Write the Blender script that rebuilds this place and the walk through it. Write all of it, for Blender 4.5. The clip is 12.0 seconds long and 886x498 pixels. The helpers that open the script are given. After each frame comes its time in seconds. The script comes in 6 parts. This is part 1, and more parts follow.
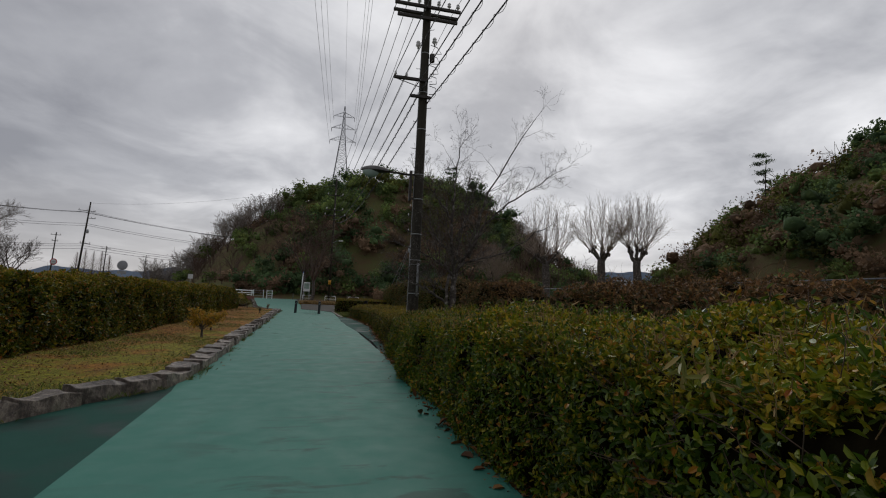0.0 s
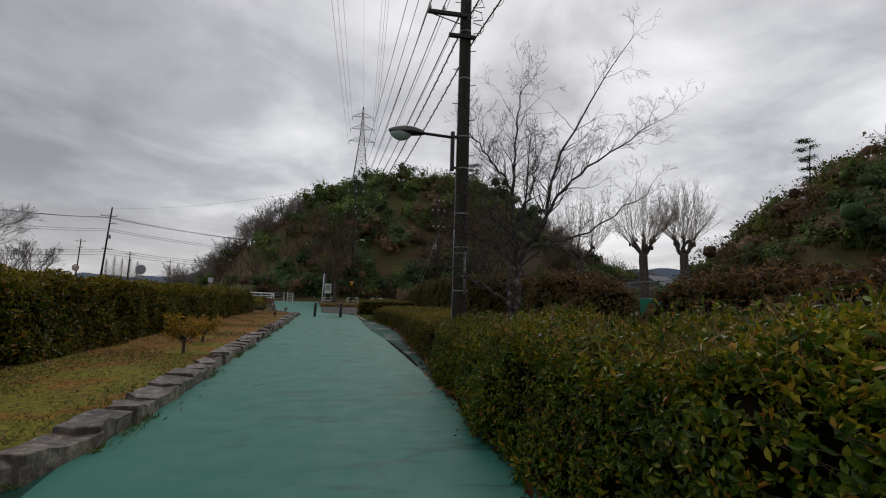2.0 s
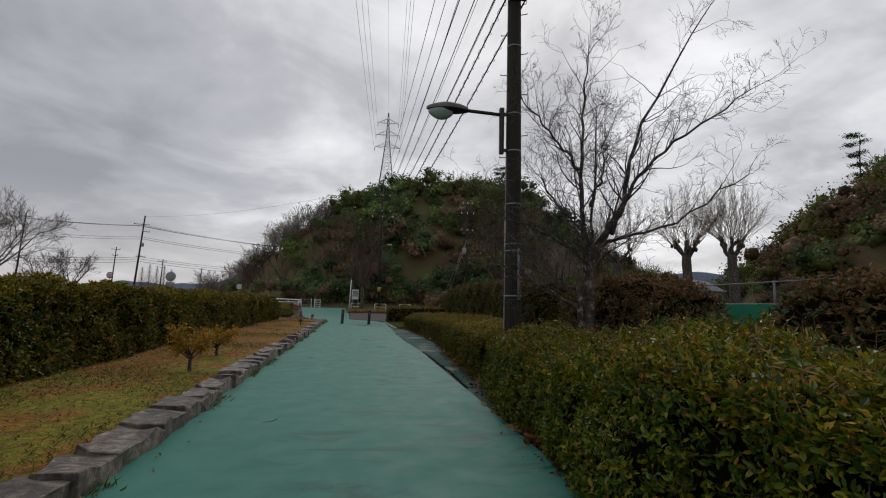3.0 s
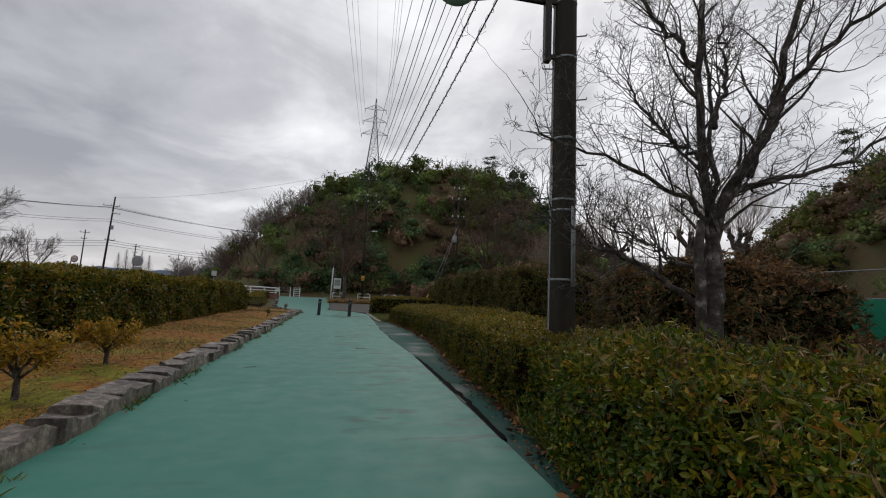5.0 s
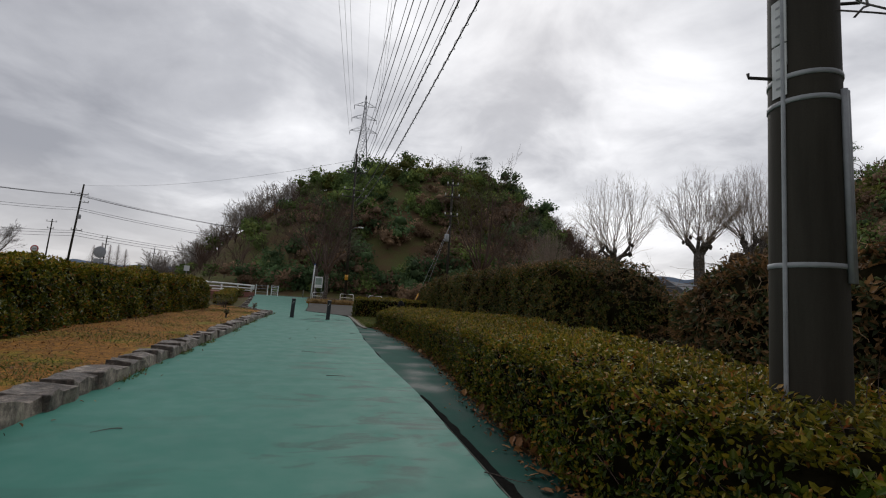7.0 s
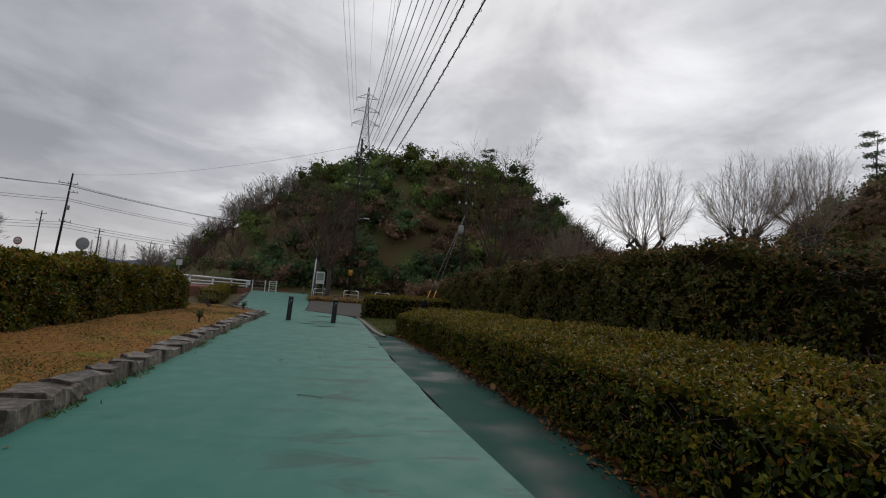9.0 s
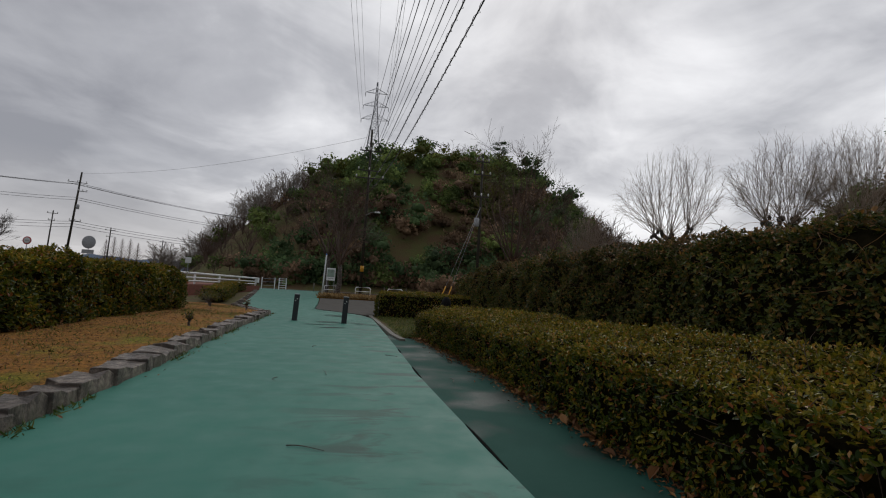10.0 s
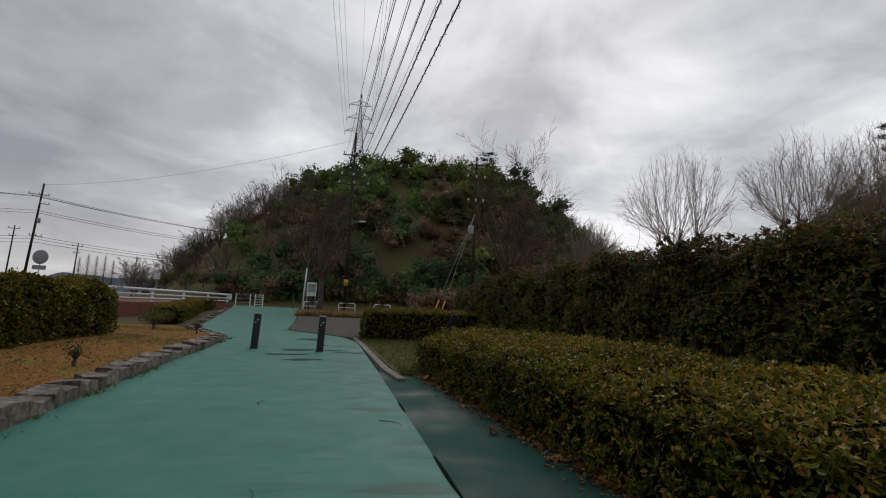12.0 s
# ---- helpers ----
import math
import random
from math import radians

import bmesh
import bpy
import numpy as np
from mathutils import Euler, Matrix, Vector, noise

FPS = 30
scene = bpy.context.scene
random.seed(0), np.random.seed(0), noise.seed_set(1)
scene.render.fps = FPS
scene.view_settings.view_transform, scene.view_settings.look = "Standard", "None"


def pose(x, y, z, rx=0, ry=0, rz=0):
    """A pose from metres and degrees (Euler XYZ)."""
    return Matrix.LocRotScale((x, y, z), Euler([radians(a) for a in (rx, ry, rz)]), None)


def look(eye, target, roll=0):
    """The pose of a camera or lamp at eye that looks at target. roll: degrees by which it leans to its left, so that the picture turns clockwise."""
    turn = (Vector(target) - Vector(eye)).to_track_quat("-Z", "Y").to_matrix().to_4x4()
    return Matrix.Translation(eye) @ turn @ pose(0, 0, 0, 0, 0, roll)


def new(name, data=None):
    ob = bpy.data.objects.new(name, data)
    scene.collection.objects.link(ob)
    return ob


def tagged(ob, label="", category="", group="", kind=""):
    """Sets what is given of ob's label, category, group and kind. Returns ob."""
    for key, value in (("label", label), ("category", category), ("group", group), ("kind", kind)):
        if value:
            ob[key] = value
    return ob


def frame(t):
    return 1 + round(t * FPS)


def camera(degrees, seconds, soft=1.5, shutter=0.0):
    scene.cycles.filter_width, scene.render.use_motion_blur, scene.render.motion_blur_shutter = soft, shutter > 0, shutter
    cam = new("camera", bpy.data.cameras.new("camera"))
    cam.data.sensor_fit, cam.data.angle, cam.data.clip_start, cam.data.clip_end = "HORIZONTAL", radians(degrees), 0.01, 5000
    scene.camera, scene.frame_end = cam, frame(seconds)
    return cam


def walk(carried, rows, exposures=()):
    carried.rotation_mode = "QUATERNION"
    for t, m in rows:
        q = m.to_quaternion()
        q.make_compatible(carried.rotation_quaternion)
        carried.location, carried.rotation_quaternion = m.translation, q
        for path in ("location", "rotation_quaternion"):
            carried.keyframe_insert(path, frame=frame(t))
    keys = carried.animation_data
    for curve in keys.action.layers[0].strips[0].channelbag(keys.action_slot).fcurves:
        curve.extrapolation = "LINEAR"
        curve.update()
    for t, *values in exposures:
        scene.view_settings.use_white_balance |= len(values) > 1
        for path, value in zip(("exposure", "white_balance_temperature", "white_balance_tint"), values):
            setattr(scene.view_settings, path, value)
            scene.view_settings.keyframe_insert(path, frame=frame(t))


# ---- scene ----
cam = camera(87.0, 12.0, soft=1.1)
PATH = [
    (0, (1.99, -0.553, 1.377), (2.416, 1.389, 1.593), 2.5),
    (0.5, (1.957, 0.331, 1.323), (2.361, 2.278, 1.536), 1.9),
    (1, (1.927, 1.203, 1.346), (2.314, 3.154, 1.553), 1.4),
    (1.5, (1.94, 2.086, 1.311), (2.311, 4.04, 1.521), 1.6),
    (2, (1.951, 2.982, 1.318), (2.291, 4.941, 1.533), 1.6),
    (2.5, (1.882, 3.881, 1.309), (2.128, 5.851, 1.546), 1.4),
    (3, (1.774, 4.77, 1.329), (2.006, 6.743, 1.565), 1.4),
    (4.8, (1.835, 7.828, 1.23), (2.131, 9.794, 1.449), 2.9),
    (5, (1.852, 8.188, 1.258), (2.146, 10.156, 1.461), 2.3),
    (5.5, (1.879, 9.113, 1.223), (2.198, 11.076, 1.434), 2.8),
    (6, (1.912, 10.054, 1.27), (2.263, 12.012, 1.481), 3.2),
    (6.5, (1.938, 10.881, 1.252), (2.29, 12.838, 1.469), 3.5),
    (8.5, (1.523, 15.221, 1.221), (1.885, 17.176, 1.434), 4.1),
    (9, (1.461, 16.274, 1.237), (1.812, 18.232, 1.441), 4.0),
    (9.5, (1.444, 17.211, 1.218), (1.757, 19.176, 1.415), 4.0),
    (10, (1.421, 18.17, 1.233), (1.729, 20.137, 1.416), 3.4),
    (10.5, (1.425, 19.071, 1.208), (1.738, 21.035, 1.419), 3.2),
    (11, (1.431, 20.053, 1.256), (1.778, 22.01, 1.483), 2.8),
    (11.5, (1.47, 20.864, 1.235), (1.826, 22.817, 1.476), 2.9),
    (12, (1.469, 21.77, 1.247), (1.835, 23.721, 1.494), 2.6),
]
EXPOSURES = [(0.0, 0.06), (2.5, 0.18), (4.8, 0.36), (6.0, 0.42), (6.7, 0.4), (8.5, 0.2), (9.5, 0.14), (12.0, 0.14)]
walk(cam, [(t, look(eye, target, roll)) for t, eye, target, roll in PATH], EXPOSURES)
CLOUD_X, CLOUD_Y, CLOUD_Z, CLOUD_STRENGTH = 3.1, 0.4, 1.7, 1.0

# ---------------------------------------------------------------- world and light
rng = np.random.default_rng(7)

world = bpy.data.worlds.new("sky")
scene.world = world
world.use_nodes = True
wt = world.node_tree
wt.nodes.clear()


def wnode(kind, **kw):
    n = wt.nodes.new(kind)
    for k, v in kw.items():
        n.inputs[k].default_value = v
    return n


def wmath(op, a, b=0.0):
    n = wt.nodes.new("ShaderNodeMath")
    n.operation = op
    for i, v in enumerate((a, b)):
        if isinstance(v, (int, float)):
            n.inputs[i].default_value = v
        else:
            wt.links.new(v, n.inputs[i])
    return n.outputs[0]


SUN_ELEVATION, SUN_TURN = radians(36), radians(20)
sky = wt.nodes.new("ShaderNodeTexSky")
sky.sky_type = "NISHITA"
sky.sun_disc = False
sky.sun_elevation, sky.sun_rotation = SUN_ELEVATION, SUN_TURN
coord = wt.nodes.new("ShaderNodeTexCoord")
sep = wt.nodes.new("ShaderNodeSeparateXYZ")
wt.links.new(coord.outputs["Generated"], sep.inputs[0])
up = wmath("ADD", wmath("MAXIMUM", sep.outputs[2], 0.0), 0.22)
cx, cy = wmath("DIVIDE", sep.outputs[0], up), wmath("DIVIDE", sep.outputs[1], up)
comb = wt.nodes.new("ShaderNodeCombineXYZ")
wt.links.new(wmath("ADD", cx, CLOUD_X), comb.inputs[0])
wt.links.new(wmath("ADD", cy, CLOUD_Y), comb.inputs[1])
comb.inputs[2].default_value = CLOUD_Z
big = wnode("ShaderNodeTexNoise", Scale=0.75, Detail=7.0, Roughness=0.52, Distortion=0.35)
fine = wnode("ShaderNodeTexNoise", Scale=2.4, Detail=6.0, Roughness=0.55, Distortion=0.5)
wt.links.new(comb.outputs[0], big.inputs["Vector"])
wt.links.new(comb.outputs[0], fine.inputs["Vector"])
mixed = wmath("ADD", wmath("MULTIPLY", big.outputs["Fac"], 0.72), wmath("MULTIPLY", fine.outputs["Fac"], 0.28))
# the layer is thinner and brighter round the hidden sun
toward = wt.nodes.new("ShaderNodeVectorMath")
toward.operation = "DOT_PRODUCT"
wt.links.new(coord.outputs["Generated"], toward.inputs[0])
toward.inputs[1].default_value = (math.sin(SUN_TURN) * math.cos(SUN_ELEVATION), math.cos(SUN_TURN) * math.cos(SUN_ELEVATION), math.sin(SUN_ELEVATION))
glow = wmath("POWER", wmath("MAXIMUM", toward.outputs["Value"], 0.0), 4.0)
mixed = wmath("ADD", mixed, wmath("MULTIPLY", glow, 0.15))
cloud = wt.nodes.new("ShaderNodeValToRGB")
wt.links.new(mixed, cloud.inputs[0])
cloud.color_ramp.elements[0].position = 0.40
cloud.color_ramp.elements[0].color = (0.285, 0.29, 0.32, 1)
cloud.color_ramp.elements[1].position = 0.70
cloud.color_ramp.elements[1].color = (0.93, 0.93, 0.95, 1)
mid = cloud.color_ramp.elements.new(0.53)
mid.color = (0.45, 0.455, 0.485, 1)
# thin cloud near the horizon lets warmer light through
low = wt.nodes.new("ShaderNodeMapRange")
wt.links.new(sep.outputs[2], low.inputs[0])
low.inputs[1].default_value, low.inputs[2].default_value = 0.0, 0.2
low.inputs[3].default_value, low.inputs[4].default_value = 0.65, 0.0
haze = wt.nodes.new("ShaderNodeMix")
haze.data_type = "RGBA"
wt.links.new(low.outputs[0], haze.inputs["Factor"])
wt.links.new(cloud.outputs[0], haze.inputs[6])
haze.inputs[7].default_value = (0.60, 0.575, 0.57, 1)
bg_sky, bg_cloud = wt.nodes.new("ShaderNodeBackground"), wt.nodes.new("ShaderNodeBackground")
wt.links.new(sky.outputs[0], bg_sky.inputs[0])
bg_sky.inputs[1].default_value = 0.05
wt.links.new(haze.outputs[2], bg_cloud.inputs[0])
bg_cloud.inputs[1].default_value = CLOUD_STRENGTH
blend = wt.nodes.new("ShaderNodeMixShader")
blend.inputs[0].default_value = 0.93
wt.links.new(bg_sky.outputs[0], blend.inputs[1])
wt.links.new(bg_cloud.outputs[0], blend.inputs[2])
wout = wt.nodes.new("ShaderNodeOutputWorld")
wt.links.new(blend.outputs[0], wout.inputs[0])

sun_data = bpy.data.lights.new("sun", "SUN")
sun_data.energy, sun_data.angle, sun_data.color = 0.7, radians(40), (1.0, 0.97, 0.93)
sun = new("sun", sun_data)
sun.matrix_world = look((0, 0, 60), (-math.sin(SUN_TURN) * 60, -math.cos(SUN_TURN) * 60, 60 - 60 * math.tan(SUN_ELEVATION)))


# ---------------------------------------------------------------- materials
class Mat:
    """A small wrapper round a principled material."""

    def __init__(self, name, rough=0.7, metal=0.0, spec=0.5):
        self.m = bpy.data.materials.new(name)
        self.m.use_nodes = True
        self.t = self.m.node_tree
        self.b = self.t.nodes["Principled BSDF"]
        self.b.inputs["Roughness"].default_value = rough
        self.b.inputs["Metallic"].default_value = metal
        self.b.inputs["Specular IOR Level"].default_value = spec
        self.co = self.t.nodes.new("ShaderNodeTexCoord").outputs["Object"]

    def link(self, a, b):
        self.t.links.new(a, b)

    def scaled(self, sx, sy, sz):
        n = self.t.nodes.new("ShaderNodeMapping")
        n.inputs["Scale"].default_value = (sx, sy, sz)
        self.link(self.co, n.inputs[0])
        return n.outputs[0]

    def noise(self, scale, detail=4.0, rough=0.55, vec=None, distortion=0.0):
        n = self.t.nodes.new("ShaderNodeTexNoise")
        n.inputs["Scale"].default_value = scale
        n.inputs["Detail"].default_value = detail
        n.inputs["Roughness"].default_value = rough
        n.inputs["Distortion"].default_value = distortion
        self.link(vec if vec is not None else self.co, n.inputs["Vector"])
        return n.outputs["Fac"]

    def island(self):
        return self.t.nodes.new("ShaderNodeNewGeometry").outputs["Random Per Island"]

    def rand(self):
        return self.t.nodes.new("ShaderNodeObjectInfo").outputs["Random"]

    def ramp(self, fac, *stops):
        n = self.t.nodes.new("ShaderNodeValToRGB")
        e = n.color_ramp.elements
        while len(e) < len(stops):
            e.new(0.5)
        for el, (p, c) in zip(e, stops):
            el.position = p
            el.color = (*c, 1) if not isinstance(c, (int, float)) else (c, c, c, 1)
        self.link(fac, n.inputs[0])
        return n.outputs[0]

    def mix(self, fac, a, b, mode="MIX"):
        n = self.t.nodes.new("ShaderNodeMix")
        n.data_type, n.blend_type = "RGBA", mode
        for v, i in ((fac, 0), (a, 6), (b, 7)):
            if isinstance(v, (int, float)):
                n.inputs[i].default_value = v
            elif isinstance(v, tuple):
                n.inputs[i].default_value = (*v, 1)
            else:
                self.link(v, n.inputs[i])
        return n.outputs[2]

    def color(self, v):
        if isinstance(v, tuple):
            self.b.inputs["Base Color"].default_value = (*v, 1)
        else:
            self.link(v, self.b.inputs["Base Color"])
        return self

    def rough(self, v):
        self.link(v, self.b.inputs["Roughness"])
        return self

    def bump(self, h, strength=0.4, dist=0.02):
        n = self.t.nodes.new("ShaderNodeBump")
        n.inputs["Strength"].default_value = strength
        n.inputs["Distance"].default_value = dist
        self.link(h, n.inputs["Height"])
        self.link(n.outputs[0], self.b.inputs["Normal"])
        return self


def leaf_mat(name, stops, rough=0.45, sheen=0.22, trans=0.22):
    m = Mat(name, rough, spec=sheen)
    big = m.ramp(m.noise(0.8, 3), (0.3, 0.72), (0.7, 1.2))
    c = m.mix(1.0, m.ramp(m.island(), *stops), big, "MULTIPLY")
    m.color(c)
    if trans:
        out = m.t.nodes["Material Output"]
        tr = m.t.nodes.new("ShaderNodeBsdfTranslucent")
        m.link(c, tr.inputs[0])
        ms = m.t.nodes.new("ShaderNodeMixShader")
        ms.inputs[0].default_value = trans
        m.link(m.b.outputs[0], ms.inputs[1])
        m.link(tr.outputs[0], ms.inputs[2])
        m.link(ms.outputs[0], out.inputs[0])
    return m.m


def plain(name, color, rough=0.6, metal=0.0, vary=0.25, scale=6.0, bump=0.1, spec=0.5):
    m = Mat(name, rough, metal, spec)
    a = tuple(c * (1 - vary) for c in color)
    b = tuple(min(1, c * (1 + vary)) for c in color)
    f = m.noise(scale, 6, 0.65)
    m.color(m.ramp(f, (0.3, a), (0.7, b)))
    if bump:
        m.bump(m.noise(scale * 8, 3), bump, 0.01)
    return m.m


# rubber-coated green path, wet, with puddled low spots
g = Mat("green_path", 0.4, spec=0.25)
grain = g.noise(900, 2)
blotch = g.noise(0.55, 6, 0.6)
wet = g.noise(1.0, 5, 0.55, g.scaled(1.0, 2.6, 1), 0.9)
base = g.ramp(blotch, (0.3, (0.033, 0.168, 0.126)), (0.7, (0.048, 0.20, 0.150)))
base = g.mix(g.ramp(grain, (0.35, 0.0), (0.65, 0.22)), base, (0.024, 0.12, 0.092))
across = g.t.nodes.new("ShaderNodeSeparateXYZ")
g.link(g.co, across.inputs[0])
patch = g.mix(1.0, g.ramp(g.noise(0.33, 2, 0.5), (0.38, 0.0), (0.5, 1.0)), g.ramp(g.noise(1.5, 6, 0.62, g.scaled(0.75, 1.9, 1), 0.7), (0.53, 0.0), (0.62, 1.0)), "MULTIPLY")
side_ = g.t.nodes.new("ShaderNodeMapRange")
g.link(across.outputs[0], side_.inputs[0])
side_.inputs[1].default_value, side_.inputs[2].default_value = 0.3, 1.5
patch = g.mix(1.0, patch, side_.outputs[0], "MULTIPLY")
wetmask = g.mix(1.0, g.ramp(wet, (0.58, 0.0), (0.70, 0.3)), g.mix(1.0, patch, (0.8, 0.8, 0.8), "MULTIPLY"), "ADD")
g.color(g.mix(wetmask, base, (0.008, 0.062, 0.044)))
g.rough(g.mix(wetmask, g.ramp(g.noise(3, 4), (0.3, 0.5), (0.7, 0.68)), (0.5, 0.5, 0.5)))
g.bump(grain, 0.25, 0.002)
M_PATH = g.m

g = Mat("green_strip", 0.3, spec=0.14)
grain = g.noise(700, 2)
base = g.ramp(g.noise(0.9, 6, 0.6), (0.36, (0.004, 0.022, 0.017)), (0.52, (0.014, 0.066, 0.05)), (0.7, (0.020, 0.080, 0.061)))
g.color(g.mix(g.ramp(grain, (0.4, 0.0), (0.7, 0.3)), base, (0.02, 0.06, 0.05)))
g.rough(g.ramp(g.noise(0.9, 4, 0.5), (0.36, 0.45), (0.55, 0.85)))
g.bump(grain, 0.25, 0.002)
M_STRIP = g.m

g = Mat("leaf_litter_grass", 0.9, spec=0.2)
pat = g.noise(0.9, 6, 0.65)
fine_n = g.noise(45, 5, 0.7)
ca = g.mix(g.ramp(fine_n, (0.35, 0.0), (0.65, 1.0)), (0.14, 0.058, 0.012), (0.39, 0.185, 0.034))
cb = g.mix(g.ramp(fine_n, (0.35, 0.0), (0.65, 1.0)), (0.08, 0.092, 0.009), (0.30, 0.26, 0.025))
along = g.t.nodes.new("ShaderNodeSeparateXYZ")
g.link(g.co, along.inputs[0])
moss = g.t.nodes.new("ShaderNodeMapRange")
g.link(along.outputs[1], moss.inputs[0])
moss.inputs[1].default_value, moss.inputs[2].default_value = 6.0, 20.0
moss.inputs[3].default_value, moss.inputs[4].default_value = 0.62, 0.44
pat = g.mix(moss.outputs[0], (0.0, 0.0, 0.0), g.mix(1.0, pat, (2.0, 2.0, 2.0), "MULTIPLY"))
vc = g.mix(g.ramp(pat, (0.46, 0.0), (0.60, 1.0)), ca, cb)
vc = g.mix(1.0, vc, g.ramp(g.noise(9, 6, 0.75), (0.34, 0.45), (0.66, 1.5)), "MULTIPLY")
g.color(g.mix(g.ramp(g.noise(2.6, 5, 0.7), (0.56, 0.0), (0.7, 0.75)), vc, (0.055, 0.024, 0.012)))
g.bump(fine_n, 0.9, 0.03)
M_VERGE = g.m

g = Mat("soil_and_grass", 0.95, spec=0.2)
pat = g.noise(0.25, 6, 0.65)
fine_n = g.noise(18, 6, 0.7)
ca = g.mix(fine_n, (0.05, 0.035, 0.02), (0.16, 0.10, 0.05))
cb = g.mix(fine_n, (0.04, 0.055, 0.015), (0.15, 0.14, 0.05))
g.color(g.mix(g.ramp(pat, (0.4, 0.0), (0.6, 1.0)), ca, cb))
g.bump(fine_n, 0.8, 0.05)
M_GROUND = g.m

g = Mat("kerb_granite", 0.55, spec=0.5)
a = g.noise(7, 8, 0.75)
b = g.noise(60, 4, 0.7)
c = g.ramp(a, (0.36, (0.028, 0.020, 0.014)), (0.48, (0.115, 0.088, 0.068)), (0.62, (0.34, 0.28, 0.225)))
c = g.mix(g.ramp(b, (0.45, 0.0), (0.7, 0.5)), c, (0.05, 0.045, 0.04))
v = g.ramp(g.rand(), (0.0, 0.7), (1.0, 1.2))
c = g.mix(1.0, c, v, "MULTIPLY")
c = g.mix(g.ramp(g.noise(1.7, 5, 0.6), (0.56, 0.0), (0.68, 0.7)), c, (0.035, 0.05, 0.012))
g.color(c)
g.bump(g.noise(22, 7, 0.75), 0.9, 0.02)
M_STONE = g.m

g = Mat("concrete_pole", 0.72, spec=0.25)
a = g.noise(2.2, 6, 0.65, g.scaled(3, 3, 0.35))
c = g.ramp(a, (0.3, (0.019, 0.016, 0.010)), (0.7, (0.046, 0.040, 0.029)))
g.color(g.mix(g.ramp(g.noise(120, 3), (0.5, 0.0), (0.75, 0.35)), c, (0.02, 0.016, 0.012)))
g.bump(g.noise(90, 4), 0.25, 0.004)
M_POLE = g.m

g = Mat("bare_bark", 0.85, spec=0.25)
a = g.noise(9, 6, 0.7)
c = g.ramp(a, (0.36, (0.032, 0.026, 0.022)), (0.54, (0.085, 0.072, 0.062)), (0.66, (0.27, 0.25, 0.225)))
g.color(c)
g.bump(g.noise(35, 6, 0.7), 0.8, 0.012)
M_BARK = g.m
M_TWIG = plain("dark_twig", (0.075, 0.058, 0.048), 0.85, vary=0.4, scale=5, bump=0)
M_TWIG_PALE = plain("pale_twig", (0.26, 0.205, 0.16), 0.85, vary=0.3, scale=2, bump=0)
M_TWIG_GREY = plain("grey_twig", (0.23, 0.20, 0.175), 0.85, vary=0.35, scale=0.3, bump=0)
M_TWIG_BROWN = plain("brown_twig", (0.085, 0.052, 0.036), 0.85, vary=0.4, scale=0.3, bump=0)
# near-black: the shade deep between the leaves is put into this colour
M_HEDGE_CORE = plain("hedge_core_shade", (0.012, 0.010, 0.005), 1.0, vary=0.5, scale=9, bump=0.5, spec=0.0)
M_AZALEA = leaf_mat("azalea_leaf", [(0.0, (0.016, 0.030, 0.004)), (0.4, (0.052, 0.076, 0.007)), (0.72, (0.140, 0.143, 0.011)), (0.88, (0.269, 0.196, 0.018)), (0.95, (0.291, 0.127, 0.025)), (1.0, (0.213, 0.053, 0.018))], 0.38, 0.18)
# lighter, yellower copy for the top: light from above painted in
M_AZALEA_TOP = leaf_mat("azalea_tip_leaf_lit", [(0.0, (0.055, 0.068, 0.007)), (0.45, (0.165, 0.155, 0.014)), (0.78, (0.31, 0.235, 0.024)), (0.92, (0.40, 0.22, 0.04)), (1.0, (0.29, 0.10, 0.02))], 0.42, 0.18)
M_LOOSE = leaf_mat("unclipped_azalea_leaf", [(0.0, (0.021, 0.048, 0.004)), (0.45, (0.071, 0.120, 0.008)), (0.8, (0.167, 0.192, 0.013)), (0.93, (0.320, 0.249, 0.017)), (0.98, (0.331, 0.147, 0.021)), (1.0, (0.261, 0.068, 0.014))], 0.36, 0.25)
# loose hedge top: side colours raised as if lit from above
M_LOOSE_TOP = leaf_mat("unclipped_tip_leaf_lit", [(0.0, (0.083, 0.127, 0.008)), (0.45, (0.202, 0.217, 0.013)), (0.8, (0.392, 0.310, 0.023)), (0.92, (0.510, 0.310, 0.045)), (1.0, (0.392, 0.149, 0.020))], 0.4, 0.22)
M_DARKLEAF = leaf_mat("dark_hedge_leaf", [(0.0, (0.026, 0.040, 0.008)), (0.5, (0.069, 0.092, 0.016)), (0.8, (0.152, 0.135, 0.023)), (1.0, (0.290, 0.141, 0.039))], 0.4)
M_VINE = leaf_mat("dry_vine_leaf", [(0.0, (0.062, 0.054, 0.022)), (0.5, (0.150, 0.084, 0.039)), (0.8, (0.250, 0.126, 0.050)), (1.0, (0.338, 0.204, 0.077))], 0.6)
M_BRUSH = leaf_mat("vine_scrub_leaf", [(0.0, (0.033, 0.050, 0.018)), (0.45, (0.083, 0.091, 0.031)), (0.7, (0.180, 0.101, 0.044)), (1.0, (0.330, 0.182, 0.072))], 0.55)
M_YELLOWLEAF = leaf_mat("yellow_leaf", [(0.0, (0.135, 0.117, 0.018)), (0.5, (0.405, 0.260, 0.030)), (0.85, (0.567, 0.325, 0.030)), (1.0, (0.486, 0.182, 0.030))], 0.5)
M_BAMBOO = leaf_mat("bamboo_grass_leaf", [(0.0, (0.10, 0.14, 0.03)), (0.6, (0.22, 0.22, 0.06)), (1.0, (0.42, 0.30, 0.11))], 0.45)
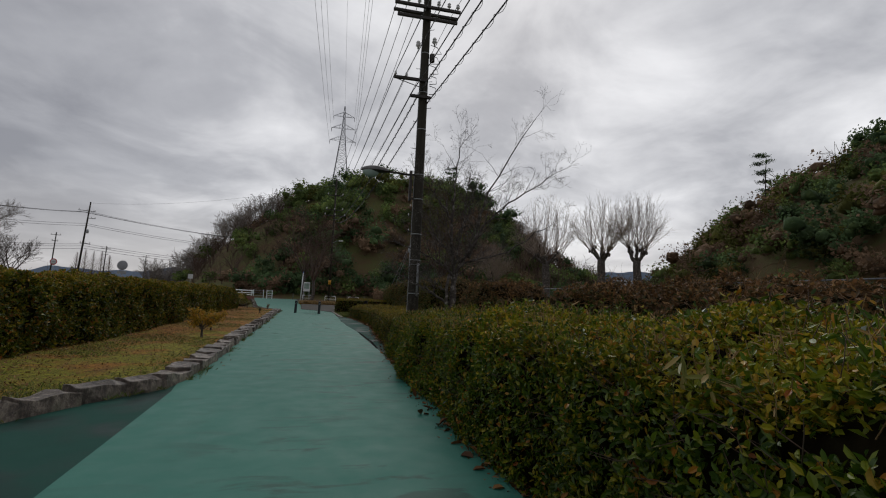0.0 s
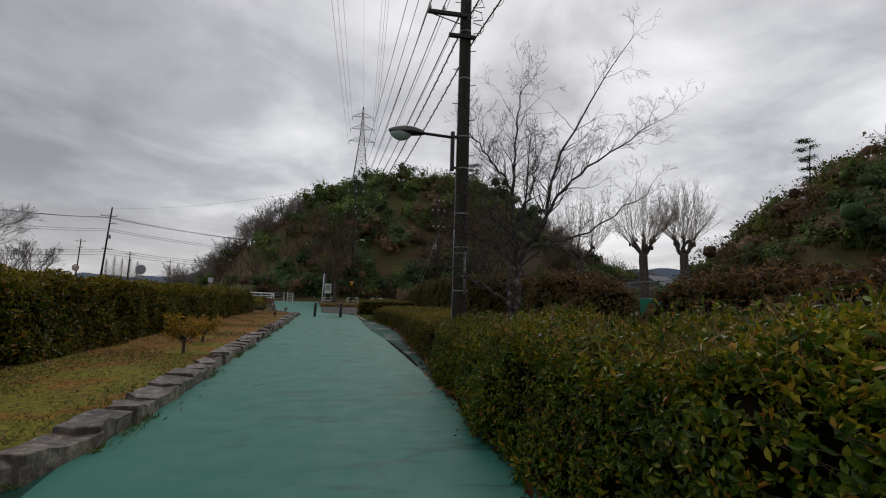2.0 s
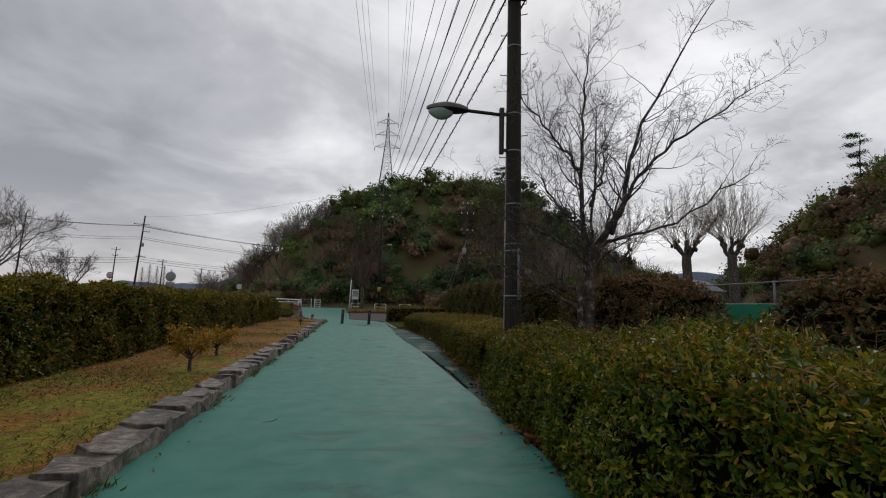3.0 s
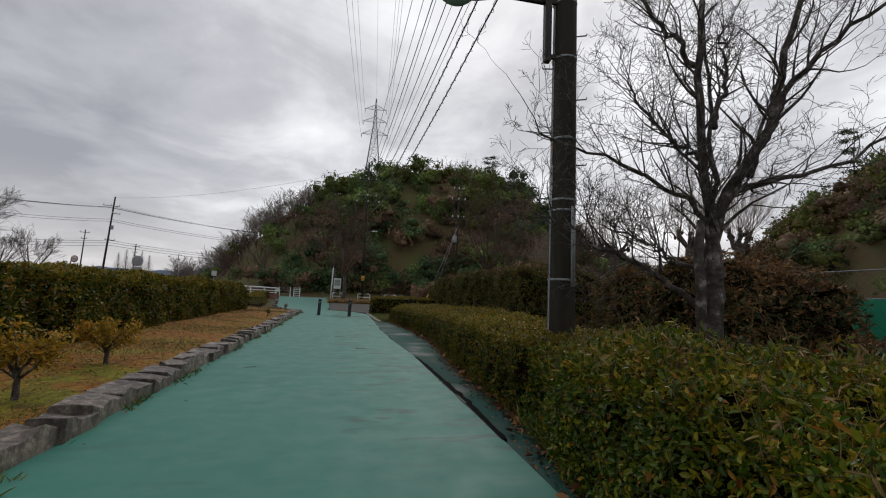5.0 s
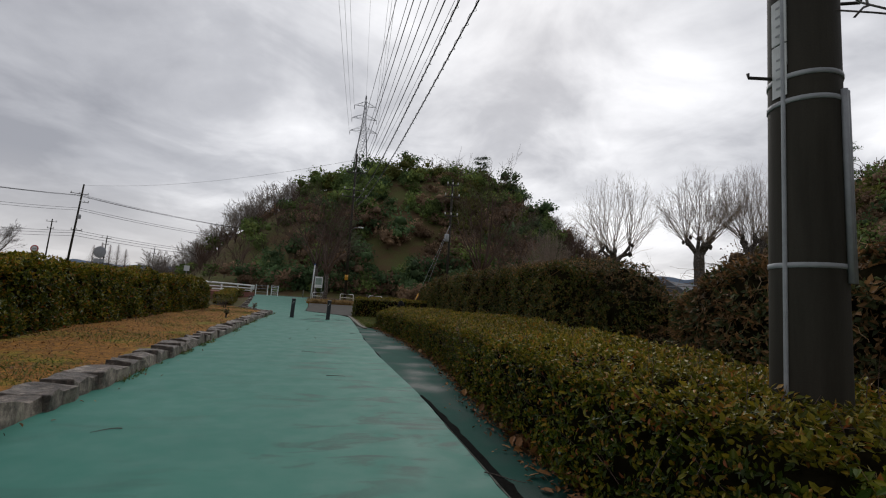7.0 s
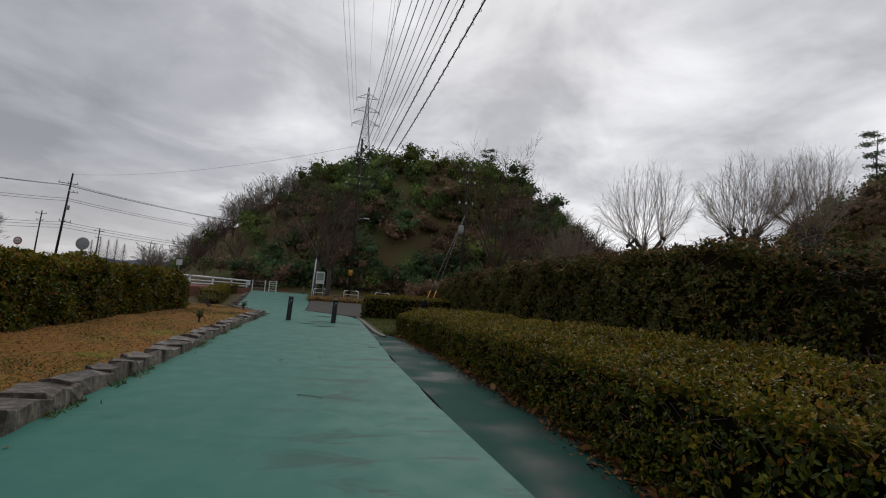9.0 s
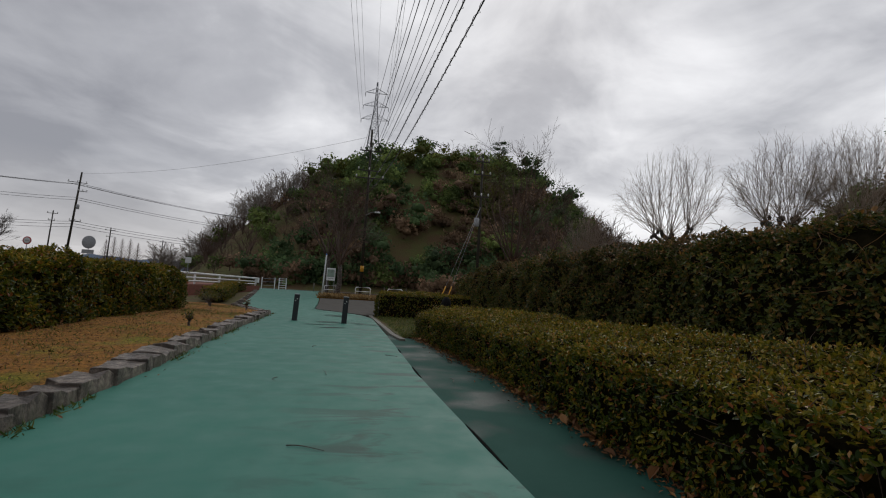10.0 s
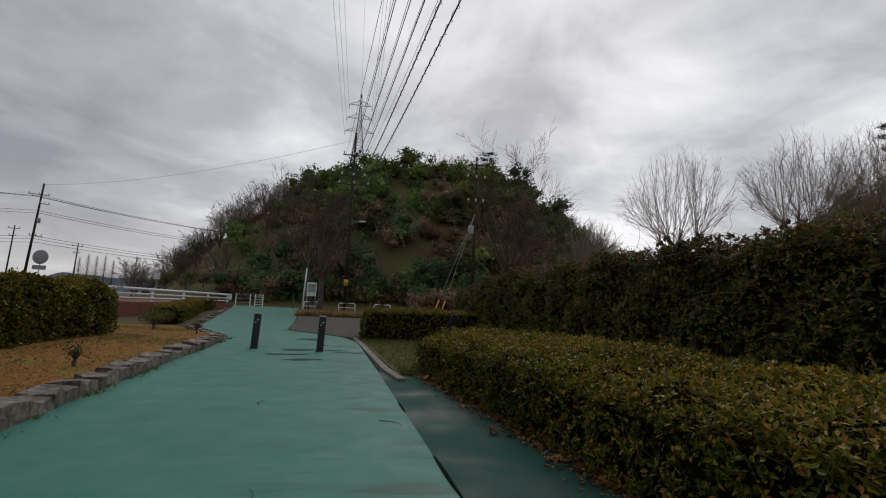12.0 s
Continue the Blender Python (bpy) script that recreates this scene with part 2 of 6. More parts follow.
M_STRAW = leaf_mat("dry_straw", [(0.0, (0.16, 0.10, 0.04)), (0.6, (0.32, 0.21, 0.085)), (1.0, (0.42, 0.31, 0.15))], 0.7, trans=0.1)
M_FALLEN = leaf_mat("fallen_leaf", [(0.0, (0.08, 0.036, 0.015)), (0.6, (0.19, 0.085, 0.03)), (1.0, (0.33, 0.17, 0.06))], 0.6, trans=0.0)
M_GRASS = leaf_mat("grass_blade", [(0.0, (0.05, 0.085, 0.015)), (0.6, (0.11, 0.15, 0.03)), (1.0, (0.24, 0.2, 0.06))], 0.5)


def wood_mat(name, stops):
    m = Mat(name, 0.8, spec=0.15)
    big = m.ramp(m.noise(0.16, 2, 0.6), (0.34, 0.6), (0.66, 1.75))
    fine_ = m.ramp(m.island(), (0.0, 0.7), (1.0, 1.3))
    c = m.mix(1.0, m.mix(1.0, m.ramp(m.noise(0.28, 3, 0.7), *[(0.3 + 0.4 * p, q) for p, q in stops]), big, "MULTIPLY"), fine_, "MULTIPLY")
    m.color(c)
    tr = m.t.nodes.new("ShaderNodeBsdfTranslucent")
    m.link(c, tr.inputs[0])
    ms = m.t.nodes.new("ShaderNodeMixShader")
    ms.inputs[0].default_value = 0.3
    m.link(m.b.outputs[0], ms.inputs[1])
    m.link(tr.outputs[0], ms.inputs[2])
    m.link(ms.outputs[0], m.t.nodes["Material Output"].inputs[0])
    return m.m


M_WOOD_GREEN = wood_mat("far_evergreen", [(0.0, (0.067, 0.103, 0.035)), (0.6, (0.121, 0.167, 0.050)), (1.0, (0.203, 0.236, 0.063))])
M_WOOD_DARK = wood_mat("far_cedar", [(0.0, (0.044, 0.076, 0.035)), (0.7, (0.078, 0.124, 0.051)), (1.0, (0.128, 0.177, 0.067))])
M_WOOD_OLIVE = wood_mat("far_olive", [(0.0, (0.058, 0.063, 0.017)), (0.6, (0.091, 0.094, 0.023)), (1.0, (0.135, 0.132, 0.031))])
M_WOOD_BROWN = wood_mat("far_brown", [(0.0, (0.116, 0.079, 0.053)), (0.6, (0.189, 0.125, 0.078)), (1.0, (0.258, 0.169, 0.102))])
# matte blue with the haze of distance painted in
M_FARHILL = plain("distant_hill_haze", (0.115, 0.145, 0.19), 1.0, vary=0.1, scale=0.02, bump=0, spec=0.0)
M_BLACK = plain("black_bollard", (0.014, 0.015, 0.018), 0.45, vary=0.3, scale=12)
M_REFLECT = plain("reflector", (0.62, 0.62, 0.6), 0.3, vary=0.1, scale=20, bump=0)
M_WHITE = plain("white_paint", (0.72, 0.73, 0.73), 0.45, vary=0.12, scale=3, bump=0.05)
M_GALV = plain("galvanised_steel", (0.30, 0.31, 0.32), 0.55, 0.15, 0.2, 8)
M_PYLON = plain("pylon_steel", (0.16, 0.165, 0.18), 0.6, 0.2, 0.15, 1, 0)
M_DARKSTEEL = plain("dark_brown_steel", (0.035, 0.028, 0.024), 0.5, 0.3, 0.3, 10)
M_WIRE = plain("black_cable", (0.018, 0.018, 0.02), 0.6, vary=0.1, bump=0)
M_WIRE_THIN = plain("aluminium_line", (0.13, 0.13, 0.14), 0.6, vary=0.1, bump=0)
M_LAMPHEAD = plain("lamp_housing", (0.12, 0.115, 0.11), 0.4, 0.3, 0.25, 8)
M_GLASS = plain("milky_lamp_glass", (0.30, 0.38, 0.35), 0.2, vary=0.08, scale=5, bump=0)
M_CERAMIC = plain("ceramic_insulator", (0.55, 0.55, 0.54), 0.25, vary=0.1, bump=0)
M_ASPHALT = plain("asphalt", (0.055, 0.055, 0.057), 0.7, vary=0.25, scale=2, bump=0.3)
M_PAVING = plain("worn_concrete_paving", (0.085, 0.079, 0.07), 0.9, vary=0.2, scale=1.5, bump=0.3, spec=0.12)
M_CONC = plain("edging_concrete", (0.15, 0.14, 0.115), 0.8, vary=0.35, scale=5, bump=0.4)
M_CRACK = plain("broken_edge_mortar", (0.11, 0.115, 0.10), 0.95, vary=0.6, scale=14, bump=0.8, spec=0.05)
M_GAP = plain("wet_black_soil", (0.008, 0.008, 0.007), 0.95, vary=0.4, scale=20, bump=0.5, spec=0.03)
M_GREENSCREEN = plain("green_windscreen", (0.012, 0.30, 0.165), 0.6, vary=0.15, scale=1.2, bump=0.1)
M_LOG = plain("dark_log", (0.03, 0.022, 0.016), 0.9, vary=0.5, scale=7, bump=0.5)
M_YELLOW = plain("yellow_guard", (0.62, 0.30, 0.02), 0.5, vary=0.15, scale=5, bump=0)
M_PLATE = plain("white_plate", (0.55, 0.56, 0.55), 0.4, vary=0.12, scale=9, bump=0)
M_INK = plain("grey_print", (0.30, 0.30, 0.31), 0.6, vary=0.1, bump=0)
M_ORANGE = plain("orange_tag", (0.55, 0.22, 0.03), 0.5, vary=0.1, bump=0)
M_SIGNGREEN = plain("map_board_green", (0.25, 0.33, 0.28), 0.5, vary=0.35, scale=3, bump=0)
M_BLUE = plain("blue_cap", (0.08, 0.2, 0.5), 0.5, vary=0.1, bump=0)
M_PLASTIC = plain("black_plastic", (0.006, 0.006, 0.006), 0.7, vary=0.3, bump=0.2, spec=0.1)
M_PUDDLE = plain("standing_water_film", (0.010, 0.048, 0.037), 0.28, vary=0.25, scale=3, bump=0.0, spec=0.4)
M_RED = plain("red_soil", (0.17, 0.055, 0.035), 0.9, vary=0.3, scale=4, bump=0.4)
M_REDPAINT = plain("red_paint", (0.42, 0.05, 0.05), 0.5, vary=0.1, bump=0)
M_HOUSE = plain("pale_house_wall", (0.42, 0.40, 0.38), 0.8, vary=0.1, scale=1, bump=0)
M_ROOF = plain("grey_roof", (0.09, 0.095, 0.105), 0.6, vary=0.2, scale=2, bump=0)


# ---------------------------------------------------------------- mesh helpers
def mesh_from(name, verts, quads, tris=None, mat=None, smooth=False):
    verts = np.asarray(verts, dtype=np.float32).reshape(-1, 3)
    quads = np.asarray(quads, dtype=np.int32).reshape(-1, 4)
    tris = np.asarray(tris if tris is not None else [], dtype=np.int32).reshape(-1, 3)
    me = bpy.data.meshes.new(name)
    me.vertices.add(len(verts))
    me.vertices.foreach_set("co", verts.ravel())
    loops = np.concatenate([quads.ravel(), tris.ravel()])
    me.loops.add(len(loops))
    me.loops.foreach_set("vertex_index", loops)
    n = len(quads) + len(tris)
    me.polygons.add(n)
    starts = np.concatenate([np.arange(len(quads)) * 4, len(quads) * 4 + np.arange(len(tris)) * 3]).astype(np.int32)
    me.polygons.foreach_set("loop_start", starts)
    me.polygons.foreach_set("use_smooth", np.full(n, smooth))
    if mat:
        me.materials.append(mat)
    me.update(calc_edges=True)
    return me


class Tubes:
    """Gathers tapered tubes into one mesh."""

    def __init__(self):
        self.v, self.q, self.n = [], [], 0

    def add(self, pts, radii, sides=6):
        pts = np.asarray(pts, float)
        radii = np.broadcast_to(np.asarray(radii, float), (len(pts),))
        d = np.gradient(pts, axis=0)
        d /= np.linalg.norm(d, axis=1)[:, None] + 1e-9
        ref = np.array([0.0, 0.0, 1.0]) if abs(d[0][2]) < 0.8 else np.array([1.0, 0.0, 0.0])
        u = np.cross(d, ref)
        u /= np.linalg.norm(u, axis=1)[:, None] + 1e-9
        w = np.cross(d, u)
        a = np.arange(sides) * 2 * math.pi / sides
        ring = pts[:, None, :] + radii[:, None, None] * (np.cos(a)[None, :, None] * u[:, None, :] + np.sin(a)[None, :, None] * w[:, None, :])
        k = len(pts)
        i = np.arange(k - 1)[:, None] * sides
        j = np.arange(sides)[None, :]
        jn = (j + 1) % sides
        f = np.stack([i + j, i + sides + j, i + sides + jn, i + jn], -1).reshape(-1, 4) + self.n
        # fan caps as quads with a doubled centre
        self.v.append(ring.reshape(-1, 3))
        self.q.append(f)
        base, top = self.n, self.n + (k - 1) * sides
        if sides >= 4:
            for s in range(1, sides - 2, 2):
                self.q.append(np.array([[base, base + s, base + s + 1, base + s + 2], [top + s + 2, top + s + 1, top + s, top]]))
        self.n += k * sides
        return self

    def mesh(self, name, mat, smooth=True):
        return mesh_from(name, np.concatenate(self.v), np.concatenate(self.q), mat=mat, smooth=smooth)


def part(name, data, parent=None, label="", loc=None, kind=""):
    """Links a mesh as one object, under a thing where one is given."""
    ob = new(name, data)
    if parent is not None:
        ob.parent = parent
    if loc is not None:
        ob.location = loc
    return tagged(ob, label=label, kind=kind)


def thing(name, label, category, loc=(0, 0, 0), group="", kind="", turn=0.0):
    ob = new(name)
    ob.empty_display_size = 0.2
    ob.location = loc
    ob.rotation_euler = (0, 0, turn)
    return tagged(ob, label, category, group, kind)


def box(name, size, mat, bevel=0.0, centre=(0, 0, 0), turn=None):
    bm = bmesh.new()
    bmesh.ops.create_cube(bm, size=1)
    bmesh.ops.scale(bm, vec=size, verts=bm.verts)
    if bevel:
        bmesh.ops.bevel(bm, geom=list(bm.edges), offset=bevel, segments=2, affect="EDGES", profile=0.6)
    if turn is not None:
        bmesh.ops.transform(bm, matrix=turn, verts=bm.verts)
    bmesh.ops.translate(bm, vec=centre, verts=bm.verts)
    me = bpy.data.meshes.new(name)
    bm.to_mesh(me)
    bm.free()
    me.materials.append(mat)
    return me


def lathe(name, profile, mat, sides=24, centre=(0, 0, 0)):
    """A turned body from (radius, height) pairs, closed at both ends."""
    prof = [(0.0005, profile[0][1])] + list(profile) + [(0.0005, profile[-1][1])]
    a = np.arange(sides) * 2 * math.pi / sides
    v = np.array([[r * math.cos(t) + centre[0], r * math.sin(t) + centre[1], z + centre[2]] for r, z in prof for t in a])
    q = [[i * sides + j, i * sides + (j + 1) % sides, (i + 1) * sides + (j + 1) % sides, (i + 1) * sides + j] for i in range(len(prof) - 1) for j in range(sides)]
    me = mesh_from(name, v, q, mat=mat, smooth=True)
    return me


def poly_interp(pts, s):
    pts = np.asarray(pts, float)
    seg = np.r_[0, np.cumsum(np.linalg.norm(np.diff(pts[:, :2], axis=0), axis=1))]
    s = np.asarray(s) * seg[-1]
    return np.stack([np.interp(s, seg, pts[:, k]) for k in range(pts.shape[1])], -1), seg[-1]


def smooth_noise(p, scale, seed=0):
    """Cheap smooth noise of points, about -1 to 1."""
    r = np.random.default_rng(seed)
    out = np.zeros(len(p))
    for k in range(6):
        d = r.normal(size=p.shape[1])
        d *= (1.0 + 0.5 * k) / np.linalg.norm(d) * scale
        out += np.sin(p @ d + r.uniform(0, 6.28)) / (1 + 0.35 * k)
    return out / 2.2


def leaf_mesh(name, pos, normal, size, mat, aspect=0.36, spread=0.9, six=True, seed=1, droop=0.0):
    """Many small pointed, folded leaves at the places given, roughly facing along the normals."""
    r = np.random.default_rng(seed)
    n = len(pos)
    nrm = normal + r.normal(size=(n, 3)) * spread * 0.5
    nrm /= np.linalg.norm(nrm, axis=1)[:, None] + 1e-9
    ax = np.cross(nrm, r.normal(size=(n, 3)))
    ax += normal * 0.35
    ax[:, 2] -= droop
    ax /= np.linalg.norm(ax, axis=1)[:, None] + 1e-9
    side = np.cross(ax, nrm)
    side /= np.linalg.norm(side, axis=1)[:, None] + 1e-9
    up_ = np.cross(side, ax)
    length = (size * r.uniform(0.6, 1.35, n))[:, None]
    half = length * aspect * 0.5
    fold = half * r.uniform(0.1, 0.7, n)[:, None]
    if six:
        pts = [pos, pos + ax * length * 0.35 + side * half * 0.9 + up_ * fold, pos + ax * length * 0.72 + side * half * 0.8 + up_ * fold * 0.7,
               pos + ax * length - up_ * fold * 0.6,
               pos + ax * length * 0.72 - side * half * 0.8 + up_ * fold * 0.7, pos + ax * length * 0.35 - side * half * 0.9 + up_ * fold]
        v = np.stack(pts, 1).reshape(-1, 3)
        b = np.arange(n)[:, None] * 6
        q = np.concatenate([b + np.array([[0, 1, 2, 3]]), b + np.array([[0, 3, 4, 5]])])
        return mesh_from(name, v, q, mat=mat)
    pts = [pos, pos + ax * length * 0.5 + side * half + up_ * fold, pos + ax * length, pos + ax * length * 0.5 - side * half + up_ * fold]
    v = np.stack(pts, 1).reshape(-1, 3)
    b = np.arange(n)[:, None] * 4
    return mesh_from(name, v, [], np.concatenate([b + np.array([[0, 1, 2]]), b + np.array([[0, 2, 3]])]), mat=mat)


def rise(y):
    """Height of the ground along the walk: level, then gently up."""
    t = np.clip((np.asarray(y, float) - 38) / 34, 0, 1)
    return 0.42 * t * t * (3 - 2 * t)


# ---------------------------------------------------------------- ground, path, kerbs
KERB = [(-4.6, -3.0), (-3.3, 0.0), (-2.0, 3.0), (-1.12, 5.03), (-0.71, 5.97), (-0.14, 6.92), (-0.2, 8.5), (-0.36, 11.0), (-0.56, 13.5), (-0.82, 17.5), (-1.1, 21.7), (-1.35, 25.6), (-1.65, 29.0), (-1.88, 32.3), (-2.15, 36.9)]
FAR_LEFT = [(-2.5, 37.6), (-4.6, 42.4), (-5.6, 48.0), (-7.4, 58.0), (-9.4, 68.0), (-11.0, 76.0)]
SEAM = [(3.45, -8.0), (3.42, 0.0), (3.3, 8.0), (3.15, 11.0), (3.07, 13.2), (2.86, 17.5), (2.5, 21.5), (2.25, 25.2), (2.03, 30.6), (1.70, 37.5)]
FAR_RIGHT = [(1.2, 39.4), (-1.1, 42.2), (-1.5, 48.0), (-2.4, 58.0), (-3.6, 68.0), (-4.2, 76.0)]


def x_at(line, y):
    a = np.asarray(line)
    return np.interp(y, a[:, 1], a[:, 0])


def strip(name, ys, left, right, top, depth, mat, cols=8, uneven=0.0):
    """A slab between two edges, with a top, sides and a given depth."""
    ys = np.asarray(ys, float)
    u = np.linspace(0, 1, cols)
    xl, xr = np.asarray(left), np.asarray(right)
    X = xl[:, None] * (1 - u) + xr[:, None] * u
    Y = np.repeat(ys[:, None], cols, 1)
    Z = np.asarray(top)[:, None] + np.zeros_like(X)
    if uneven:
        Z = Z + uneven * smooth_noise(np.stack([X.ravel(), Y.ravel()], -1), 1.1, 5).reshape(X.shape)
    v = np.stack([X, Y, Z], -1).reshape(-1, 3)
    n = len(ys)
    i = (np.arange(n - 1)[:, None] * cols + np.arange(cols - 1)).ravel()
    q = [np.stack([i, i + 1, i + cols + 1, i + cols], -1)]
    low = v.copy()
    low[:, 2] -= depth
    o = len(v)
    edge = list(range(cols)) + [r * cols + cols - 1 for r in range(1, n)] + [(n - 1) * cols + c for c in range(cols - 2, -1, -1)] + [r * cols for r in range(n - 2, 0, -1)]
    e = np.array(edge)
    en = np.roll(e, -1)
    q.append(np.stack([e, e + o, en + o, en], -1))
    return mesh_from(name, np.concatenate([v, low]), np.concatenate(q), mat=mat)


# terrain: one sheet to the horizon, level near the walk
def hill_height(x, y):
    """The wooded hill ahead and the one to the side."""
    x, y = np.asarray(x, float), np.asarray(y, float)
    xs = np.where(y > 40, x * 140 / np.maximum(y, 40), x * 3.5)
    ridge = np.interp(xs, [-42.5, -38, -30, -18, -10, 1, 12, 25, 34, 45, 57, 76, 95, 125], [0, 4.5, 14, 22.5, 28, 32, 34.5, 35.5, 34, 31, 22, 11, 4, 0])
    ridge = ridge * 0.945
    f = np.clip((y - 79) / 58, 0, 1)
    b = np.clip((320 - y) / 100, 0, 1)
    main = ridge * np.sin(f * math.pi / 2) ** 1.6 * np.sin(np.minimum(b, 1) * math.pi / 2)
    d = np.hypot((x - 156.5) / 1.0, (y - 45) / 1.15)
    side = 47.0 * np.clip(1 - (d / 93) ** 2, 0, 1) ** 0.85
    return np.maximum(main, side)


gx = np.unique(np.concatenate([np.linspace(-900, -130, 12), np.linspace(-130, 260, 121), np.linspace(260, 1100, 12)]))
gy = np.unique(np.concatenate([np.linspace(-600, -20, 8), np.linspace(-20, 260, 95), np.linspace(260, 1500, 14)]))
GX, GY = np.meshgrid(gx, gy)
GZ = rise(GY) - 0.09 + hill_height(GX, GY)
v = np.stack([GX, GY, GZ], -1).reshape(-1, 3)
c = len(gx)
i = (np.arange(len(gy) - 1)[:, None] * c + np.arange(c - 1)).ravel()
tagged(part("ground", mesh_from("ground", v, np.stack([i, i + 1, i + c + 1, i + c], -1), mat=M_GROUND, smooth=True)), "grass and soil ground rising into wooded hills", "ground", kind="structure")

ys = np.concatenate([np.arange(-8, 37.6, 0.5)])
left = np.where(ys < 6.92, np.interp(ys, [-8, 0, 3.13, 4.57, 6.92], [0.9, 0.45, 0.17, 0.05, -0.14]), x_at(KERB, ys) - 0.05)
path = part("path_main", strip("path_main", ys, left, x_at(SEAM, ys), rise(ys), 0.12, M_PATH, 14, 0.004))
tagged(path, "wet green rubber-coated footpath with puddled patches", "path", kind="structure")
ys = np.arange(37.5, 76.1, 0.75)
part_far = part("path_far", strip("path_far", ys, x_at([(KERB[-1])] + FAR_LEFT, ys), x_at([SEAM[-1]] + FAR_RIGHT, ys), rise(ys) - 0.001, 0.12, M_PATH, 12, 0.004))
tagged(part_far, "wet green footpath bending away past the bollards", "path", kind="structure")
ys = np.concatenate([np.arange(-8, 31.1, 0.5)])
tagged(part("path_strip", strip("path_strip", ys, x_at(SEAM, ys) - 0.05, np.full(len(ys), 4.2), rise(ys) - 0.02, 0.1, M_STRIP, 8, 0.005)), "darker worn wet green strip beside the hedge", "path", kind="structure")
ys = np.arange(-8, 7.01, 0.5)
tagged(part("path_apron", strip("path_apron", ys, np.full(len(ys), -6.5), np.interp(ys, [-8, 0, 3.13, 4.57, 6.92], [0.9, 0.45, 0.17, 0.05, -0.14]) + 0.03, rise(ys) - 0.012, 0.08, M_STRIP, 6, 0.004)), "darker green apron before the stone kerb", "path", kind="structure")

# broken joint along the seam
ys = np.arange(12.4, 18.0, 0.12)
wob = smooth_noise(ys[:, None], 5.0, 3)
wid = np.interp(ys, [12.4, 13.6, 15.6, 17.0, 18.0], [0.012, 0.03, 0.03, 0.015, 0.004])
tagged(part("path_joint_mortar", strip("path_joint_mortar", ys, x_at(SEAM, ys) - wid * (0.75 + 0.35 * wob), x_at(SEAM, ys) + 0.01, np.full(len(ys), 0.006), 0.05, M_CRACK, 3, 0.003)), "crumbled grey mortar along the broken path joint", "path joint", kind="structure")
tagged(part("path_joint_gap", strip("path_joint_gap", ys, x_at(SEAM, ys) - 0.012, x_at(SEAM, ys) + 0.012 + 0.07 * np.clip(wid / 0.03, 0, 1) * (0.6 + 0.6 * np.abs(wob)), np.full(len(ys), 0.0085), 0.05, M_GAP, 3)), "black open gap along the broken path joint", "path joint", kind="structure")
for a, b in ((21.5, 22.6), (24.9, 25.9), (27.4, 28.0)):
    ys = np.arange(a, b, 0.1)
    w = 0.012 * np.sin((ys - a) / (b - a) * math.pi)
    tagged(part("path_joint_gap", strip("path_joint_gap", ys, x_at(SEAM, ys) - w, x_at(SEAM, ys) + 0.006 + w, np.full(len(ys), 0.0085), 0.04, M_GAP, 3)), "short dark crack along the path joint", "path joint", kind="structure")

# raised verge behind the stone kerb
ys = np.arange(-3, 42.1, 0.5)
kx = np.interp(ys, [p[1] for p in KERB] + [38.5, 42.1], [p[0] for p in KERB] + [-3.0, -5.4])
tagged(part("verge", strip("verge", ys, np.full(len(ys), -13.0), kx - 0.12, rise(ys) + np.interp(ys, [-3, 36, 42], [0.085, 0.085, 0.05]), 0.3, M_VERGE, 40, 0.025)), "mossy verge strewn with brown needles and leaf litter", "verge", kind="structure")

# paving, planter soil and road beyond the bollards
ys = np.arange(39.0, 58.1, 0.75)
tagged(part("paving", strip("paving", ys, np.interp(ys, [39, 39.4, 42.2, 48, 58], [1.5, 1.25, -1.05, -1.45, -2.3]), np.full(len(ys), 9.0), rise(ys) + 0.02, 0.12, M_PAVING, 10, 0.006)), "worn grey-brown concrete paving beside the path", "paving", kind="structure")
ys = np.arange(76, 83.1, 1.0)
tagged(part("road", strip("road", ys, np.full(len(ys), -60.0), np.full(len(ys), 25.0), rise(ys) + 0.01, 0.1, M_ASPHALT, 12)), "grey asphalt road crossing before the hill", "road", kind="structure")
ys = np.arange(-20, 76.1, 2.0)
tagged(part("road_side", strip("road_side", ys, np.full(len(ys), -26.0), np.full(len(ys), -14.5), rise(ys) + 0.01, 0.1, M_ASPHALT, 6)), "grey asphalt road behind the hedge", "road", kind="structure")


